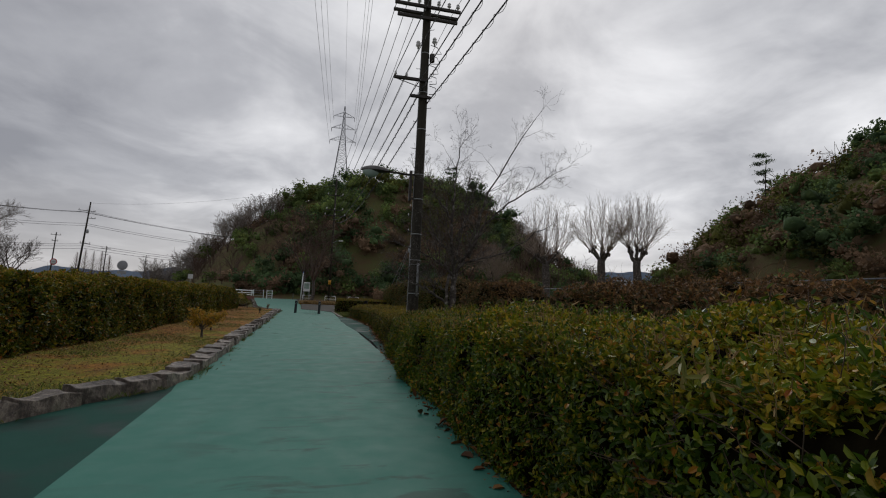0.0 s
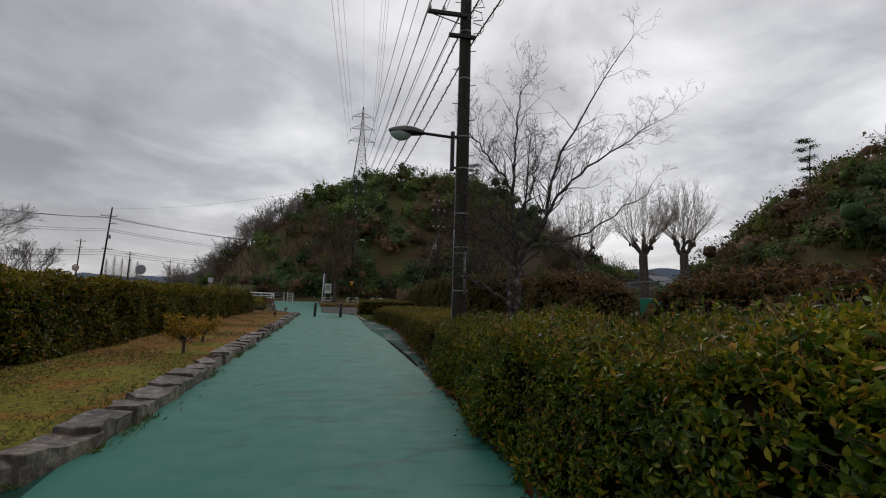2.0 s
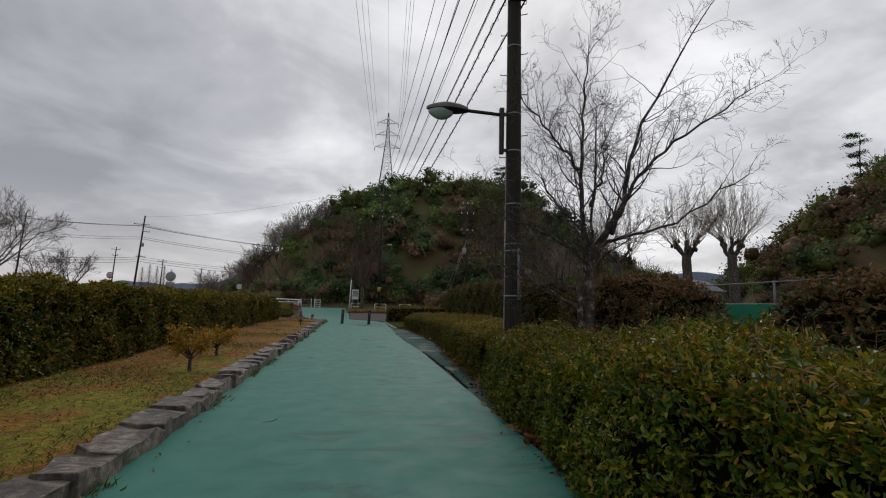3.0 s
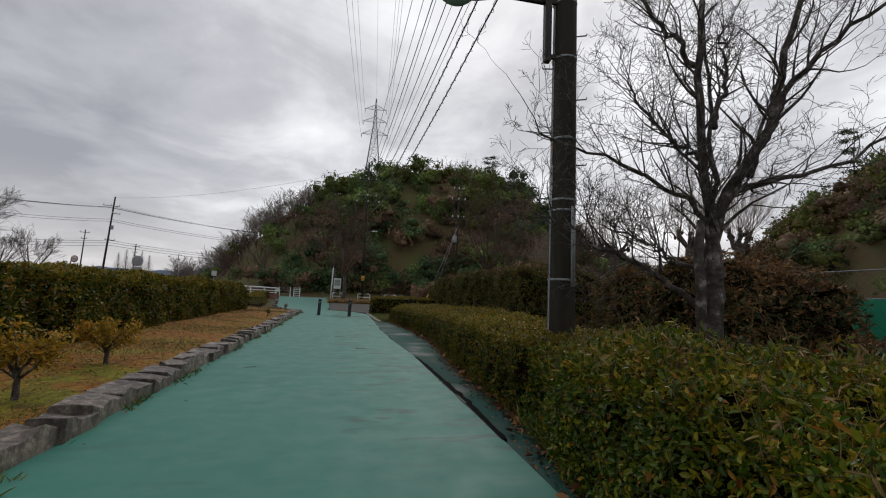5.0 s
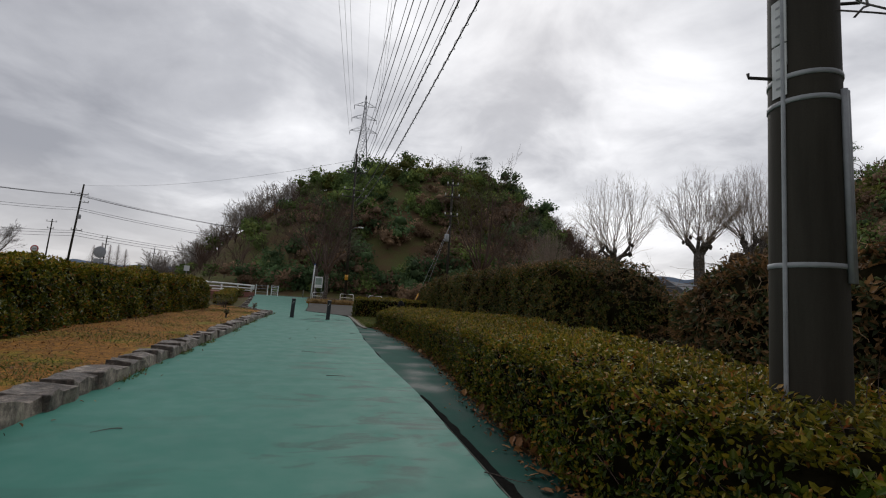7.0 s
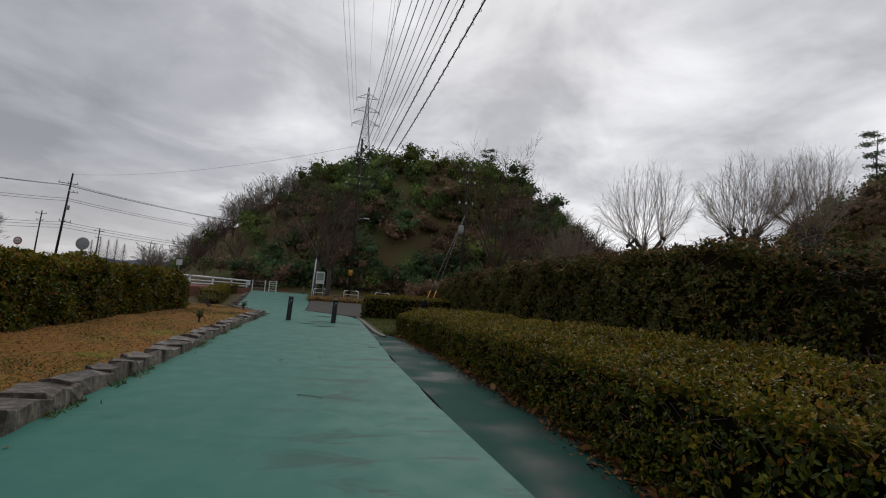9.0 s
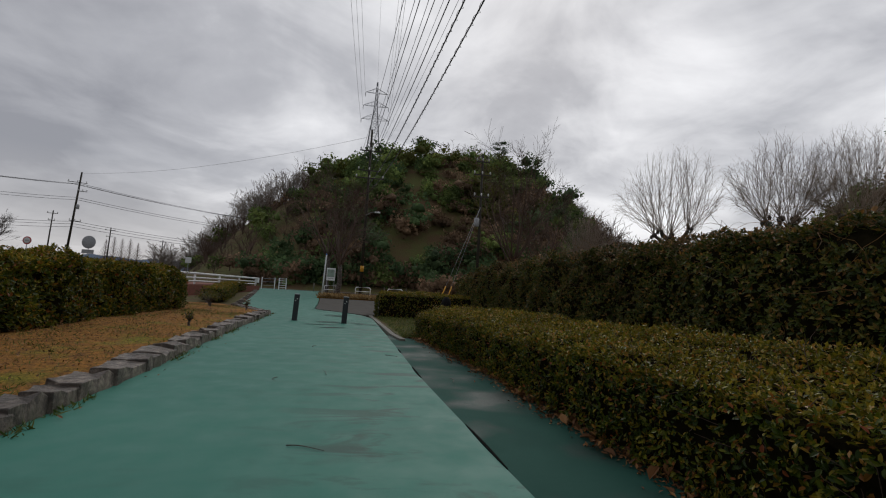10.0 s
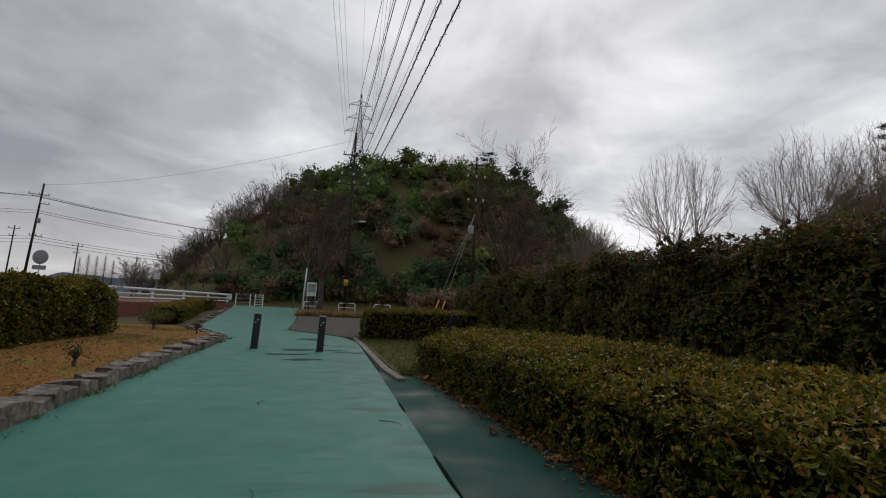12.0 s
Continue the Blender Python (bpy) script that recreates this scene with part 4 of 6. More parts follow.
# ---------------------------------------------------------------- hedges
def hedge(name, label, rows, base, mats, density, leaf, seed, lump=0.07, group="", twigs=0, ends=True, category="hedge", vines=0, core_in=0.13, fade=None, six=True, shoots=0):
    """A clipped hedge along rows of (front x, y, depth, front height, back height). mats: side leaves, top leaves."""
    r = np.random.default_rng(seed)
    rows = np.asarray(rows, float)
    holder = thing(name, label, category, group=group)

    def surface(s, v, lumps=True, inset=0.0):
        q, _ = poly_interp(np.c_[rows[:, 0], rows[:, 1], rows[:, 2], rows[:, 3], rows[:, 4]], s)
        xf, y, dep, zf, zb = q.T
        b = base + rise(y)
        # cross-section: up the front, round the shoulder, over the top, down the back
        t = v * 3.0
        k1, k2, k3 = np.clip(t, 0, 1), np.clip(t - 1, 0, 1), np.clip(t - 2, 0, 1)
        x = xf + 0.10 * k1 ** 2 + (dep - 0.2) * k2 + 0.1 * k3
        z = zf * k1 + (zb - zf) * k2 - zb * k3
        shoulder = np.exp(-((t - 1) / 0.16) ** 2) * 0.07 + np.exp(-((t - 2) / 0.16) ** 2) * 0.07
        z = z - shoulder * np.minimum(1, zf)
        x = x + shoulder * np.where(t < 1.5, 0.5, -0.5)
        nx = np.where(t < 0.9, -1.0, np.where(t > 2.1, 1.0, 0.0))
        nz = np.where((t >= 0.9) & (t <= 2.1), 1.0, 0.25)
        p = np.stack([x, y, z + b], -1)
        n = np.stack([nx, np.zeros_like(nx), nz], -1)
        n /= np.linalg.norm(n, axis=1)[:, None]
        if lumps:
            p = p + n * (lump * smooth_noise(p, 2.3, seed) + 0.5 * lump * smooth_noise(p, 6.5, seed + 1))[:, None]
        return p - n * inset, n

    length = poly_interp(rows, [0, 1])[1]
    ns, nv = max(6, int(length / 0.35)), 16
    S, V = np.meshgrid(np.linspace(0, 1, ns), np.linspace(0, 1, nv), indexing="ij")
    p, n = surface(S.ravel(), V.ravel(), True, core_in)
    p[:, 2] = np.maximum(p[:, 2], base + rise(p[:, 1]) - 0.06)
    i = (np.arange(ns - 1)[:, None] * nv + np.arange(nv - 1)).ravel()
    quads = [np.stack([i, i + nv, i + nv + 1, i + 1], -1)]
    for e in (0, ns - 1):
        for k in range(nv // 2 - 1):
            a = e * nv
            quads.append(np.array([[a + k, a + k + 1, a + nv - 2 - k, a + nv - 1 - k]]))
    part("inner_growth", mesh_from("inner_growth", p, np.concatenate(quads), mat=M_HEDGE_CORE, smooth=True), holder, "closed inner shell, near-black to paint the shade between leaves")

    def scatter(vlo, vhi, count, mat, pname, lab, size, droop=0.0, jitter=0.06):
        s = r.uniform(0, 1, count * 2)
        if fade is not None:
            keep = r.uniform(0, 1, count * 2) < np.interp(poly_interp(rows, s)[0][:, 1], *fade)
            s = s[keep]
        s = s[:count]
        if fade is not None:
            size = size / np.sqrt(np.clip(np.interp(poly_interp(rows, s)[0][:, 1], *fade), 0.3, 1.0))
            size = np.repeat(size, 5)
        v = r.uniform(vlo, vhi, len(s))
        pos, nn = surface(s, v)
        pos = pos + nn * r.uniform(-jitter, jitter * 0.6, len(s))[:, None]
        # five leaves to a whorl
        k = 5
        pos = np.repeat(pos, k, 0) + r.normal(size=(len(pos) * k, 3)) * 0.012
        nn = np.repeat(nn, k, 0) + r.normal(size=(len(nn), 3)).repeat(k, 0) * 0.35
        ok = pos[:, 2] > base + rise(pos[:, 1]) - 0.02
        pos, nn = pos[ok], nn[ok]
        size = np.broadcast_to(size, ok.shape)[ok]
        part(pname, leaf_mesh(pname, pos, nn, size, mat, 0.5, 0.9, six and pname == "side_leaves", seed + 7, droop), holder, lab, kind="stuff")

    face = length * float(rows[:, 3].mean())
    top = length * float(rows[:, 2].mean())
    scatter(0.0, 0.36, int(face * density / 5), mats[0], "side_leaves", "", leaf)
    scatter(0.30, 0.68, int(top * density / (5 if six else 8)), mats[1], "top_leaves", "top leaves, with a lit lightness put into azalea colours", leaf)
    scatter(0.66, 1.0, int(face * density / 36), mats[0], "back_leaves", "", leaf)
    if ends:
        for e, sgn in ((0.0, -1.0), (1.0, 1.0)):
            m = int(density * (0.09 if six else 0.22) * float(rows[:, 2].mean() * rows[:, 3].mean()))
            row = poly_interp(rows, [e])[0][0]
            pos = np.stack([row[0] + r.uniform(0.02, 1, m) * (row[2] - 0.04), np.full(m, row[1]) + r.normal(size=m) * 0.05, base + rise(row[1]) + r.uniform(0, 1, m) * row[3]], -1)
            nn = np.tile([0, sgn, 0.3], (m, 1)) + r.normal(size=(m, 3)) * 0.3
            pos, nn = np.repeat(pos, 5, 0) + r.normal(size=(m * 5, 3)) * 0.015, np.repeat(nn, 5, 0)
            part("end_leaves", leaf_mesh("end_leaves", pos, nn, np.full(len(pos), leaf), mats[0], 0.38, 0.9, six, seed + 8), holder, kind="stuff")
    if twigs:
        tb = Tubes()
        s, v = r.uniform(0, 1, twigs), r.uniform(0.1, 0.68, twigs)
        pos, nn = surface(s, v)
        for a, b in zip(pos, nn):
            d = b * 0.6 + r.normal(size=3) * 0.5 + np.array([0, 0, 0.35])
            d /= np.linalg.norm(d)
            ln = r.uniform(0.08, 0.26)
            tb.add([a - d * 0.08, a + d * ln * 0.5 + r.normal(size=3) * 0.012, a + d * ln], [0.003, 0.0022, 0.0014], 3)
        part("twig_growth", tb.mesh("twig_growth", M_TWIG_BROWN), holder, "thin bare brown twigs", kind="stuff")
    if shoots:
        # upright unclipped shoots with narrow leaves, and dry stalks between them
        tb = Tubes()
        s = np.sqrt(r.uniform(0.1, 1, shoots))
        pos, nn = surface(s, r.uniform(0.30, 0.68, shoots))
        LP, LN, DP, DN = [], [], [], []
        for j, a in enumerate(pos):
            d = np.array([r.normal() * 0.35 - 0.1, r.normal() * 0.35, 1.0])
            d /= np.linalg.norm(d)
            ln = r.uniform(0.05, 0.2)
            tb.add([a - d * 0.08, a + d * ln * 0.5 + r.normal(size=3) * 0.01, a + d * ln], [0.003, 0.0022, 0.0015], 3)
            for t in r.uniform(0.3, 1.0, 5):
                (LP if j % 5 else DP).append(a + d * ln * t)
                (LN if j % 5 else DN).append(d * 0.6 + r.normal(size=3) * 0.6)
        part("dry_growth", tb.mesh("dry_growth", M_STRAW), holder, "dry straw-coloured stalks", kind="stuff")
        part("shoot_leaves", leaf_mesh("shoot_leaves", np.array(LP), np.array(LN), np.full(len(LP), 0.05), M_LOOSE, 0.42, 0.9, True, seed + 11), holder, "green unclipped shoots", kind="stuff")
        part("straw_leaves", leaf_mesh("straw_leaves", np.array(DP), np.array(DN), np.full(len(DP), 0.062), M_STRAW, 0.16, 0.9, True, seed + 12), holder, "withered straw-coloured leaves", kind="stuff")
    if vines:
        tb = Tubes()
        s, v = r.uniform(0, 1, vines), r.uniform(0.2, 0.7, vines)
        pos, nn = surface(s, v)
        for a, b in zip(pos, nn):
            d = r.normal(size=3) * np.array([0.8, 1, 0.4])
            pts = [a + b * 0.04]
            for _ in range(6):
                d = d + r.normal(size=3) * 0.45 - np.array([0, 0, 0.12])
                d /= np.linalg.norm(d)
                pts.append(pts[-1] + d * 0.14)
            tb.add(pts, np.linspace(0.0045, 0.0015, 7), 3)
        part("vines", tb.mesh("vines", M_VINE), holder, "tangled dry brown vine stems", kind="stuff")
    return holder


near_rows = [(3.52, -7.0, 1.7, 1.12, 1.36), (3.5, 0.0, 1.7, 1.12, 1.36), (3.35, 4.0, 1.65, 1.10, 1.35), (3.26, 8.0, 1.6, 1.0, 1.2), (3.34, 11.0, 1.6, 0.78, 0.95), (3.5, 13.2, 1.6, 0.76, 0.85), (3.48, 17.0, 1.6, 0.78, 0.95), (3.66, 21.0, 1.7, 0.72, 0.98), (3.38, 25.5, 1.8, 0.70, 0.97), (3.12, 28.0, 1.9, 0.68, 0.95), (2.7, 31.2, 2.0, 0.66, 0.92)]
LOOSE_END = 5
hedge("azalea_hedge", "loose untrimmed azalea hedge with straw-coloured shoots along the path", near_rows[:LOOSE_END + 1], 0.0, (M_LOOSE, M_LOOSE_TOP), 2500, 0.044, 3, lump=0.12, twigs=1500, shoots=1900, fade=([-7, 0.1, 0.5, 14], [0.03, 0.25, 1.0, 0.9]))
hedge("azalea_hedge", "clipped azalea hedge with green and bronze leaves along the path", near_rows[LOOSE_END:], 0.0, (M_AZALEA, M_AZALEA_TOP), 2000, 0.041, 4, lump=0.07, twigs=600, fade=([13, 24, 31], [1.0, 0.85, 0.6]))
left_rows = [(-8.0, -3.0, 1.3, 1.25, 1.35), (-5.6, 2.0, 1.3, 1.25, 1.35), (-3.9, 5.0, 1.5, 1.27, 1.38), (-3.35, 8.5, 1.6, 1.27, 1.38), (-3.4, 13.0, 1.6, 1.28, 1.38), (-3.75, 18.0, 1.6, 1.28, 1.38), (-4.3, 23.0, 1.7, 1.28, 1.38), (-4.9, 30.0, 1.7, 1.28, 1.38), (-5.35, 37.3, 1.7, 1.24, 1.3)]
left_rows = [(a, b, c_, d + 0.1, e + 0.1) for a, b, c_, d, e in left_rows]


def left_hedge(name, label, rows, base, mats, density, leaf, seed, **kw):
    ob = hedge(name, label, [(-a, b, c_, d, e) for a, b, c_, d, e in rows], base, mats, density, leaf, seed, **kw)
    for child in ob.children:
        me = child.data
        co = np.empty(len(me.vertices) * 3, dtype=np.float32)
        me.vertices.foreach_get("co", co)
        co = co.reshape(-1, 3)
        co[:, 0] *= -1
        me.vertices.foreach_set("co", co.ravel())
        me.flip_normals()
        me.update()
    return ob


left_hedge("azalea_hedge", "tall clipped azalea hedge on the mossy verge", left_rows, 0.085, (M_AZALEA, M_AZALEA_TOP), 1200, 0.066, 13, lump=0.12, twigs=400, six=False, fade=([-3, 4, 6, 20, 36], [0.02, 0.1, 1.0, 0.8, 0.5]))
tall_rows = [(7.0, 20.5, 1.5, 1.45, 1.6), (6.6, 21.3, 2.1, 2.1, 2.3), (6.4, 23.0, 2.2, 2.3, 2.5), (6.3, 28.0, 2.2, 2.3, 2.5), (6.2, 34.0, 2.2, 2.3, 2.5), (6.1, 39.0, 2.2, 2.2, 2.4), (6.0, 42.5, 2.2, 1.9, 2.1)]
hedge("tall_hedge", "tall dark evergreen hedge overgrown with dry vines", tall_rows, 0.0, (M_DARKLEAF, M_BRUSH), 1150, 0.066, 23, lump=0.2, vines=1100, fade=([21, 30, 48], [1.0, 0.8, 0.4]), six=False)
hedge("overgrown_hedge", "overgrown dark hedge tangled with dry brown vines", [(7.1, 14.1, 2.0, 1.5, 1.75), (7.0, 15.2, 2.1, 1.85, 2.05), (7.0, 17.0, 2.1, 1.9, 2.1), (7.1, 18.9, 2.0, 1.6, 1.8)], 0.0, (M_BRUSH, M_VINE), 1100, 0.085, 25, lump=0.22, vines=420, six=False)
hedge("overgrown_hedge", "low overgrown hedge tangled with dry brown vines", [(7.4, -8.0, 2.2, 1.6, 1.85), (7.4, 0.0, 2.2, 1.6, 1.85), (7.3, 6.0, 2.2, 1.6, 1.85), (7.2, 10.0, 2.1, 1.65, 1.85), (7.2, 11.4, 2.0, 1.15, 1.2), (7.2, 12.2, 2.0, 0.8, 0.85), (7.1, 14.2, 2.0, 0.75, 0.8)], 0.0, (M_BRUSH, M_VINE), 1150, 0.085, 27, lump=0.24, vines=1300, six=False)
hedge("overgrown_hedge", "low vine-covered scrub before the tennis screen", [(7.3, 18.6, 1.8, 0.8, 0.9), (7.2, 21.5, 1.8, 0.9, 1.0)], 0.0, (M_BRUSH, M_VINE), 450, 0.08, 29, lump=0.2, vines=120, six=False)
hedge("azalea_hedge", "clipped azalea hedge block beyond the paving edge", [(1.85, 38.5, 6.5, 1.05, 1.08), (2.0, 40.8, 6.5, 1.08, 1.1)], 0.0, (M_AZALEA, M_AZALEA_TOP), 900, 0.07, 31, twigs=60, six=False)
left_hedge("azalea_hedge", "low clipped azalea hedge beside the guardrail", [(-5.9, 44.5, 1.3, 0.62, 0.66), (-7.0, 50.0, 1.3, 0.68, 0.7), (-8.6, 57.0, 1.3, 0.7, 0.72), (-9.6, 67.0, 1.3, 0.72, 0.74)], 0.05, (M_AZALEA, M_AZALEA_TOP), 420, 0.08, 33, six=False)


def shrub(loc, seed, height, width, mat, label, bare=0.35, leafy=16):
    r = np.random.default_rng(seed)
    ob = thing("young_shrub", label, "shrub", loc)
    tb = Tubes()
    limb_path(tb, [(0, 0, -0.08), (0.02, 0, height * 0.2), (-0.02, 0.02, height * bare)], 0.035, 0.022, r, 6, 0.008, 7)
    P = []
    for _ in range(14):
        d = np.array([r.normal() * 0.7, r.normal() * 0.7, 0.75])
        d /= np.linalg.norm(d)
        p0 = np.array([0, 0, height * bare * r.uniform(0.6, 1.0)])
        e = p0 + d * np.array([width * 0.5, width * 0.5, height * (1 - bare)]) * r.uniform(0.8, 1.3)
        tb.add([p0, (p0 + e) / 2 + r.normal(size=3) * 0.03, e], [0.012, 0.008, 0.003], 4)
        for t in r.uniform(0.45, 1.05, leafy):
            P.append(p0 + (e - p0) * t + r.normal(size=3) * 0.05)
    part("stem", tb.mesh("stem", M_BARK), ob)
    P = np.array(P)
    N = np.tile([0, 0, 1.0], (len(P), 1)) + r.normal(size=(len(P), 3)) * 0.6
    P, N = np.repeat(P, 3, 0) + r.normal(size=(len(P) * 3, 3)) * 0.015, np.repeat(N, 3, 0)
    part("leaves", leaf_mesh("leaves", P, N, np.full(len(P), 0.06), mat, 0.4, 0.9, True, seed), ob, kind="stuff")
    return ob


# ---------------------------------------------------------------- trees
near_tree((5.12, 12.3, 0.0))
pollard((31.6, 48.3, 0.2), 71, 14.0, 3.8, 0.42, 6.7)
pollard((33.9, 44.9, 0.2), 72, 13.6, 3.5, 0.42, 6.5)
pollard((28.7, 57.0, 0.2), 73, 15.2, 5.0, 0.45, 6.6)
pollard((23.0, 62.0, 0.2), 75, 9.5, 3.0, 0.25, 3.4)
broad_tree((16.5, 66.0, 0.3), 81, 15.5, M_TWIG_BROWN, trunk_r=0.25)
broad_tree((-3.0, 70.0, 0.4), 82, 13.0, M_TWIG_BROWN, trunk_r=0.2)
broad_tree((-1.2, 61.5, 0.35), 83, 9.5, M_TWIG_BROWN, trunk_r=0.2, spread=0.45)
broad_tree((22.0, 72.0, 0.3), 84, 12.0, M_TWIG_BROWN, trunk_r=0.2)
broad_tree((-36.5, 54.0, 0.3), 85, 10.8, M_TWIG_GREY, label="leafless roadside tree with grey-brown twigs", trunk_r=0.25, spread=1.0, kids=6)
broad_tree((-39.0, 66.0, 0.3), 87, 7.0, M_TWIG, label="low leafless roadside tree with dark twigs", trunk_r=0.16, spread=1.1)
broad_tree((-52.0, 92.0, 0.3), 86, 9.0, M_TWIG, label="leafless roadside tree with dark twigs", trunk_r=0.2, spread=0.9)
pine((98.0, 88.0, float(hill_height(98, 88))), 91, 15.0)
pine((33.0, 136.0, float(hill_height(33, 136.0))), 92, 9.0)
for k, (x, h) in enumerate(((-157.0, 21.0), (-152.5, 23.0), (-148.0, 22.0), (-143.5, 22.5), (-139.0, 20.0))):
    tb = Tubes()
    r_ = np.random.default_rng(100 + k)
    tb.add([(0, 0, -0.3), (0, 0, h * 0.5), (0.1, 0, h)], [0.25, 0.15, 0.03], 6)
    for j in range(110):
        z = h * (0.12 + 0.86 * j / 110)
        a = j * 2.4
        ln = (h - z) * 0.26 + 0.3
        e = np.array([math.cos(a) * ln, math.sin(a) * ln, ln * 0.9])
        tb.add([(0, 0, z), e * 0.5 + (0, 0, z), e + (0, 0, z)], [0.09, 0.07, 0.035], 3)
    ob = thing("dawn_redwood", "slender leafless conical tree far down the road", "tree", (x, 330.0, 0.3), group="row of conical trees")
    part("crown", tb.mesh("crown", M_TWIG_BROWN), ob, kind="stuff")


# ---------------------------------------------------------------- poles and wires
def far_arm(ob, z, half, mat=M_DARKSTEEL, r=0.05, y=0.0, x0=0.0):
    part("crossarm", box("crossarm", (half * 2, r * 2, r * 2), mat, 0.01, (x0, y, z)), ob)


def insulator(ob, x, y, z, s=1.0, up_=1):
    part("insulator", lathe("insulator", [(0.018 * s, 0), (0.018 * s, 0.05 * s), (0.055 * s, 0.07 * s), (0.05 * s, 0.1 * s), (0.03 * s, 0.12 * s), (0.05 * s, 0.14 * s), (0.028 * s, 0.18 * s)], M_CERAMIC, 10, (x, y, z)), ob, "pale ceramic insulator")


POLE = (4.28, 13.95)
FARPOLE = (0.75, 66.5)


def utility_pole():
    ob = thing("utility_pole", "dark brown concrete utility pole rising from the hedge", "utility pole", (*POLE, 0))
    prof = [(0.182 - 0.005 * z, z) for z in np.linspace(-0.3, 12.6, 14)]
    part("shaft", lathe("shaft", prof, M_POLE, 32), ob)
    for z in (1.52, 2.42, 2.56, 3.38, 4.5, 5.3, 6.8, 8.05, 9.4):
        rr = 0.184 - 0.005 * z
        part("band", lathe("band", [(rr, z), (rr + 0.004, z + 0.002), (rr + 0.004, z + 0.026), (rr, z + 0.028)], M_GALV, 28), ob, "thin galvanised strap")
    # climbing bolts
    for k in range(18):
        z = 2.6 + k * 0.45
        a = radians(-20) if k % 2 else radians(165)
        rr = 0.18 - 0.005 * z
        t = Tubes().add([(math.cos(a) * rr * 0.9, math.sin(a) * rr * 0.9, z), (math.cos(a) * (rr + 0.13), math.sin(a) * (rr + 0.13), z + 0.005), (math.cos(a) * (rr + 0.135), math.sin(a) * (rr + 0.135), z + 0.03)], 0.009, 6)
        part("step_bolt", t.mesh("step_bolt", M_DARKSTEEL), ob)
    # earth conduits on the side facing the walk
    for dx in (-0.028, 0.012):
        a = radians(-62) + dx * 5
        rr = 0.19
        t = Tubes().add([(math.cos(a) * rr, math.sin(a) * rr, 1.45), (math.cos(a) * (rr - 0.01), math.sin(a) * (rr - 0.01), 2.48)], 0.017, 8)
        part("conduit", t.mesh("conduit", M_GALV), ob, "pale grey cable conduit")
    t = Tubes().add([(-0.183 + 0.005 * z, -0.03, z) for z in np.linspace(0.2, 9.5, 20)], 0.012, 6)
    part("earth_cable", t.mesh("earth_cable", M_GALV), ob)
    # number plates, bent round the shaft
    for z0, z1, mat, lab in ((2.78, 3.04, M_PLATE, "white number plate"), (2.47, 2.77, M_PLATE, "pale notice plate"), (3.25, 3.35, M_ORANGE, "small orange tag")):
        n = 7
        a = np.radians(np.linspace(-192, -163, n)) if mat is M_PLATE else np.radians(np.linspace(-183, -165, n))
        rr = 0.176
        vv = np.array([[math.cos(t_) * q, math.sin(t_) * q, z] for z in (z0, z1) for q in (rr,) for t_ in a])
        vo = np.array([[math.cos(t_) * (rr - 0.008), math.sin(t_) * (rr - 0.008), z] for z in (z0, z1) for t_ in a])
        q = [[k, k + 1, n + k + 1, n + k] for k in range(n - 1)] + [[2 * n + k + 1, 2 * n + k, 3 * n + k, 3 * n + k + 1] for k in range(n - 1)] + [[n + k, n + k + 1, 3 * n + k + 1, 3 * n + k] for k in range(n - 1)]
        pl = part("plate", mesh_from("plate", np.concatenate([vv, vo]), q, mat=mat), ob, lab)
        if mat is M_PLATE:
            am = radians(-177)
            for j in range(4):
                zz = z0 + 0.05 + j * 0.055
                m4 = Matrix.Rotation(am, 4, "Z")
                part("print_line", box("print_line", (0.002, 0.03 - 0.006 * (j % 2), 0.010), M_INK, 0, (math.cos(am) * 0.1785, math.sin(am) * 0.1785, zz), m4), pl)
    # arms
    for z, x0, half, y in ((10.95, 0.0, 1.1, -0.2), (10.95, 0.0, 1.1, 0.2), (10.55, 0.0, 1.0, -0.2), (8.42, -0.45, 0.55, -0.17), (7.86, -0.12, 0.34, -0.17)):
        far_arm(ob, z, half, r=0.045, y=y, x0=x0)
    for x in (-1.0, -0.65, -0.3, 0.35, 0.7, 1.0):
        insulator(ob, x, -0.2, 11.0, 1.2)
    for x in (-0.95, -0.6):
        insulator(ob, x, -0.17, 8.46, 0.8)
    insulator(ob, 0.28, -0.1, 9.7, 1.5)
    insulator(ob, -0.26, -0.1, 9.5, 1.5)
    part("fuse_box", lathe("fuse_box", [(0.05, 9.1), (0.085, 9.12), (0.085, 9.36), (0.04, 9.4)], M_DARKSTEEL, 12, (0.22, -0.12, 0)), ob)
    part("brace", Tubes().add([(-0.95, -0.17, 8.38), (-0.12, -0.12, 8.2)], 0.014, 6).mesh("brace", M_DARKSTEEL), ob)
    # looping jumper cables
    for k in range(5):
        z = 8.0 + 0.35 * k
        t = Tubes().add([(0.17, -0.1, z), (0.36 + 0.04 * k, -0.15, z + 0.02), (0.38, -0.12, z + 0.24), (0.16, -0.1, z + 0.3)], 0.012, 6)
        part("jumper_cable", t.mesh("jumper_cable", M_WIRE), ob)
    return ob


utility_pole()

# street lamp bracketed to the pole
lamp = thing("street_lamp", "brown street lamp with a milky glass bowl on the pole", "street lamp", (POLE[0], POLE[1], 0))
part("bracket", box("bracket", (0.09, 0.11, 0.98), M_DARKSTEEL, 0.012, (-0.27, -0.05, 4.93)), lamp)
part("clamp", box("clamp", (0.12, 0.05, 0.06), M_DARKSTEEL, 0.006, (-0.2, -0.05, 4.52)), lamp)
part("clamp", box("clamp", (0.12, 0.05, 0.06), M_DARKSTEEL, 0.006, (-0.2, -0.05, 5.3)), lamp)
